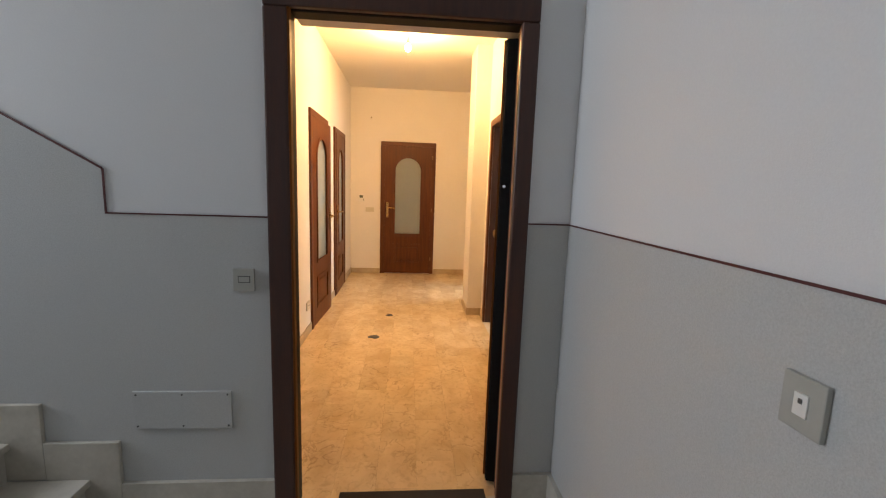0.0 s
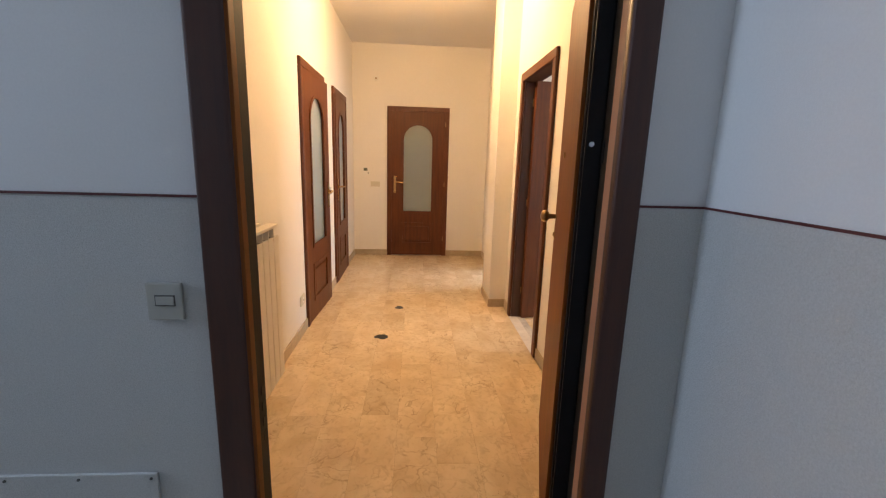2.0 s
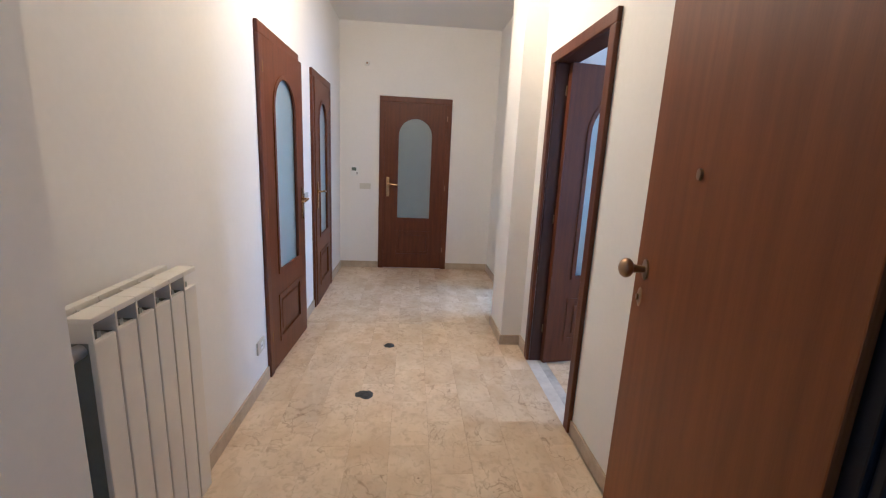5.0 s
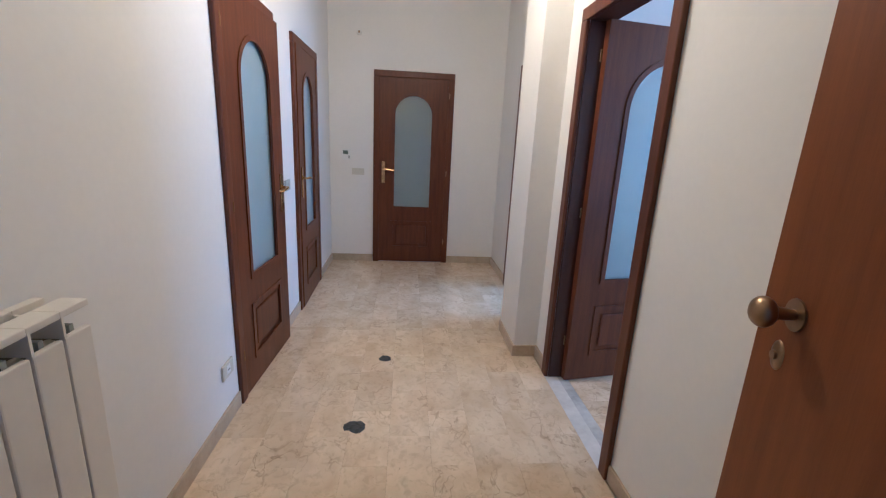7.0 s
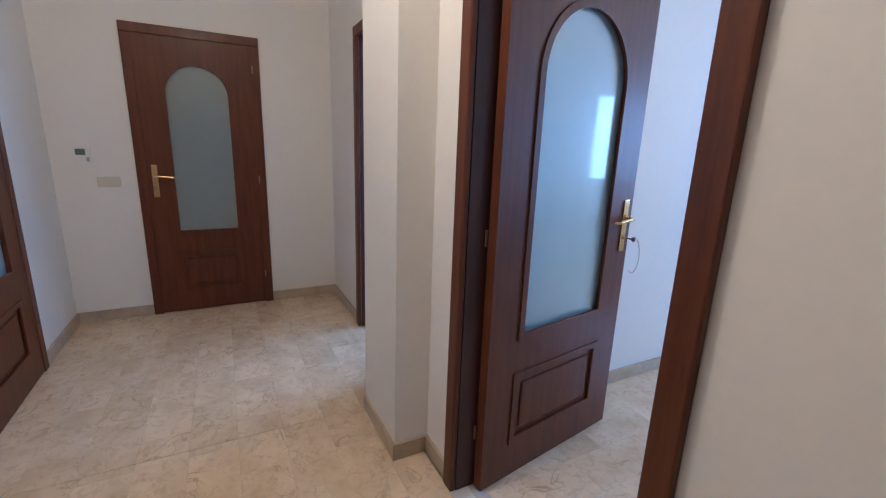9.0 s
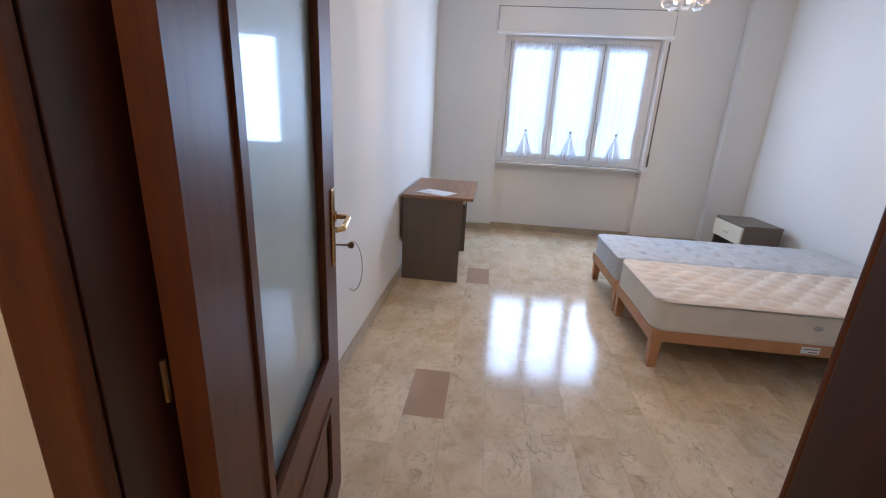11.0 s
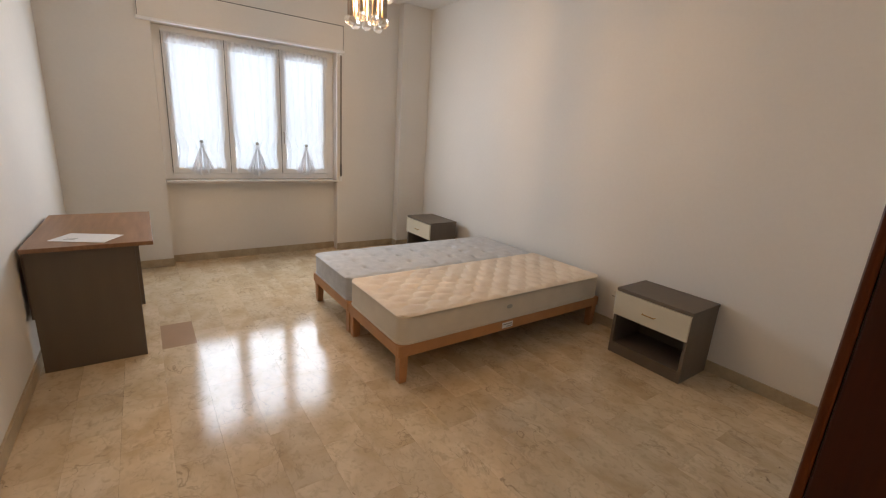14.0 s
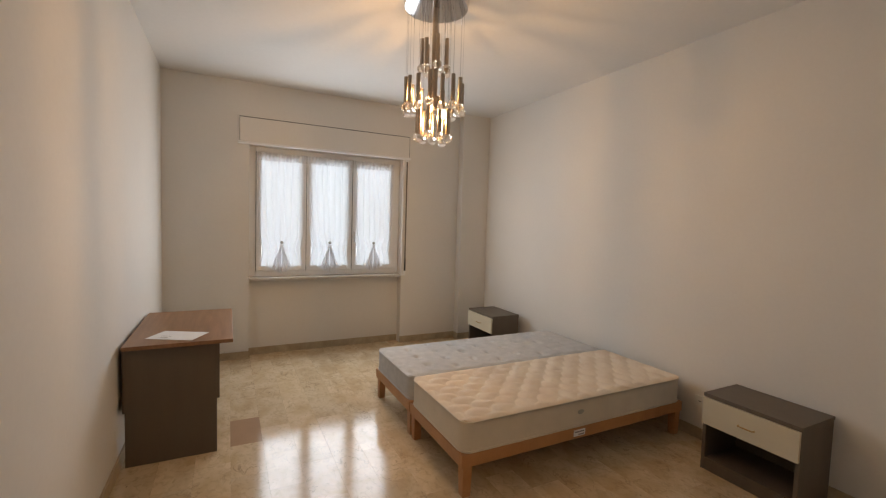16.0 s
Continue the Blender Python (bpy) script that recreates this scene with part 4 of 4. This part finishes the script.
def nightstand(m, label):
    t_ = thing("nightstand", label, "nightstand", m, "nightstands beside the beds")
    w, d, h, t = 0.54, 0.37, 0.505, 0.022
    part("top", boxed((0, 0, h - t), (w, d, h), 0.002), TAUPE, t_)
    for x in (0.004, w - t - 0.004):
        part("side_panel", boxed((x, 0.002, 0), (x + t, d - 0.006, h - t - 0.001), 0.002), TAUPE, t_)
    part("back_panel", boxed((t + 0.005, 0.002, 0.05), (w - t - 0.005, 0.014, h - t - 0.001)), TAUPE, t_)
    part("bottom_panel", boxed((t + 0.005, 0.015, 0.06), (w - t - 0.005, d - 0.01, 0.08)), TAUPE, t_)
    part("plinth", boxed((t + 0.005, d - 0.026, 0), (w - t - 0.005, d - 0.008, 0.06)), TAUPE, t_)
    part("shelf_panel", boxed((t + 0.005, 0.015, 0.295), (w - t - 0.005, d - 0.024, 0.312)), TAUPE, t_)
    dr_ = part("drawer_front", boxed((0.006, d - 0.005, 0.305), (w - 0.006, d + 0.013, h - t - 0.004), 0.002), CREAM, t_, "cream drawer front")
    bm = bmesh.new()
    c = w / 2
    sweep(bm, [(c - 0.045, d + 0.013, 0.385), (c - 0.04, d + 0.03, 0.385), (c, d + 0.036, 0.387), (c + 0.04, d + 0.03, 0.385), (c + 0.045, d + 0.013, 0.385)], 0.004, 6)
    part("handle", bm, BRASS, dr_, "small brass bow handle", smooth=True)
    return t_


nightstand(pose(1.975, 0.513, 0), "taupe nightstand with a cream drawer by the bare wall")
nightstand(pose(4.88, 0.60, 0), "taupe nightstand with a cream drawer beside the grey mattress")
plate("wall_socket", "white wall socket beside the bed", pose(2.76, Y0, 0.285, 0, 0, 180), 0.08, 0.08, WHITEPL, [("insert", -0.018, -0.02, 0.018, 0.02, 0.002, WHITEPL), ("holes", -0.011, -0.003, 0.011, 0.003, 0.003, DARKGAP)])

# ---------- chandelier ----------
ch = thing("chandelier", "chrome chandelier with hanging metal tubes and glass balls", "chandelier", pose(3.45, 2.46, 0))
bm = bmesh.new()
rod(bm, (0, 0, HB - 0.05), (0, 0, HB - 0.002), 0.205, 0.215, 40)
rounded(bm, 0.006)
part("ceiling_plate", bm, CHROME, ch, "round polished chrome ceiling plate", smooth=True)
bm = bmesh.new()
rod(bm, (0, 0, 2.30), (0, 0, HB - 0.05), 0.022, seg=14)
rod(bm, (0, 0, 2.30), (0, 0, 2.38), 0.04, seg=14)
part("stem", bm, TUBE, ch, smooth=True)


def share(name, bm, mat, smooth=True):
    me = bpy.data.meshes.new(name)
    bm.to_mesh(me)
    bm.free()
    me.materials.append(mat)
    if smooth:
        me.polygons.foreach_set("use_smooth", [True] * len(me.polygons))
        me.set_sharp_from_angle(angle=radians(40))
    return me


bm = bmesh.new()
rod(bm, (0, 0, 0), (0, 0, 0.165), 0.013, seg=14)
tube_me = share("tube", bm, TUBE)
bm = bmesh.new()
ball(bm, (0, 0, -0.024), 0.029, seg=18)
ball_me = share("glass_ball", bm, BALL)
for count, radius, z, turn in ((7, 0.085, 2.575, 0.2), (15, 0.185, 2.315, 0.05), (9, 0.105, 2.135, 0.3)):
    for k in range(count):
        a = turn + 2 * math.pi * k / count
        zz = z + 0.012 * math.sin(k * 2.4)
        o = new("tube", tube_me)
        o.parent, o.location = ch, (radius * math.cos(a), radius * math.sin(a), zz)
        g_ = new("glass_ball", ball_me)
        g_.parent = o
        bm = bmesh.new()
        rod(bm, (0, 0, 0.165), (0, 0, HB - 0.05 - zz), 0.0012, seg=5)
        part("wire", bm, CHROME, o)
for x, y, z in ((0.055, 0.0, 2.475), (-0.05, 0.05, 2.29), (-0.03, -0.06, 2.27)):
    bm = bmesh.new()
    ball(bm, (x, y, z), 0.018, (1, 1, 1.6), 12)
    part("bulb", bm, BULB, ch, "small lit warm bulb", smooth=True)

# key with its string in the bedroom door's lock
ky = thing("door_key", "small key with a string loop in the brass lock", "key")
leaf = [o for o in bpy.data.objects if o.name.startswith("door_leaf") and o.parent and o.parent.name == "door_4"][0]
bpy.context.view_layer.update()
ky.matrix_world = leaf.matrix_world @ Matrix.Translation((0.803, 0.0, 0.985))
bm = bmesh.new()
rod(bm, (0, -0.009, 0), (0, -0.05, 0), 0.003, seg=8)
ball(bm, (0, -0.058, 0), 0.011, (0.3, 1, 1), 12)
part("shank", bm, BRONZE, ky, smooth=True)
bm = bmesh.new()
sweep(bm, [(0.0 + 0.012 * math.sin(a / 2), -0.062 - 0.030 * math.sin(a), 0.012 - 0.085 * (1 - math.cos(a))) for a in (i * math.pi / 14 - 0.5 for i in range(19))], 0.0013, 5)
part("string", bm, CORD, ky, smooth=True)

# ---------- floor tiles ----------
def tile_mesh(w, l, name, mat):
    """One polished slab with slightly eased edges, its top at z = 0."""
    bm = bmesh.new()
    a, b, e = w / 2 - 0.0002, l / 2 - 0.0002, 0.0003
    top = [bm.verts.new((x * (a - e), y * (b - e), 0)) for x, y in ((-1, -1), (1, -1), (1, 1), (-1, 1))]
    mid = [bm.verts.new((x * a, y * b, -e)) for x, y in ((-1, -1), (1, -1), (1, 1), (-1, 1))]
    low = [bm.verts.new((x * a, y * b, -0.011)) for x, y in ((-1, -1), (1, -1), (1, 1), (-1, 1))]
    bm.faces.new(top)
    for i in range(4):
        j = (i + 1) % 4
        bm.faces.new((mid[i], mid[j], top[j], top[i]))
        bm.faces.new((low[i], low[j], mid[j], mid[i]))
    return share(name, bm, mat, False)


def tiled(floor, x0, x1, y0, y1, along_y, shift, hall=False, special=()):
    """Slabs of 0.2 by 0.4 m in running bond, cut at the walls."""
    cache = {}
    w, l = 0.2, 0.4
    u0, u1, v0, v1 = (x0, x1, y0, y1) if along_y else (y0, y1, x0, x1)
    row, u = 0, u0 - shift[0]
    while u < u1 - 0.004:
        ua, ub = max(u, u0), min(u + w, u1)
        v = v0 - shift[1] - (0.2 if row % 2 else 0.0)
        while v < v1 - 0.004:
            va, vb = max(v, v0), min(v + l, v1)
            v += l
            if vb - va < 0.004 or ub - ua < 0.004:
                continue
            cx, cy = ((ua + ub) / 2, (va + vb) / 2) if along_y else ((va + vb) / 2, (ua + ub) / 2)
            sx, sy = (ub - ua, vb - va) if along_y else (vb - va, ub - ua)
            odd = any(abs(cx - px) < sx / 2 and abs(cy - py) < sy / 2 for px, py in special)
            key = (round(sx, 3), round(sy, 3), odd)
            if key not in cache:
                cache[key] = tile_mesh(sx, sy, "tile", PATCH if odd else TILE if along_y else TILE_ACROSS)
            o = new("tile", cache[key])
            o.parent, o.location = floor, (cx, cy, 0)
        u += w
        row += 1


tiled(bpy.data.objects["floor_hall"], -0.97, 0.80, 1.30, 4.62, True, (0.19, 0.13))
tiled(bpy.data.objects["floor_hall"], -0.97, 0.94, 4.622, 6.49, True, (0.19, 0.25))
tiled(bpy.data.objects["floor_bedroom"], 0.94, 6.055, Y0, Y1, False, (0.05, 0.355), special=((2.38, 3.75), (4.18, 3.55)))
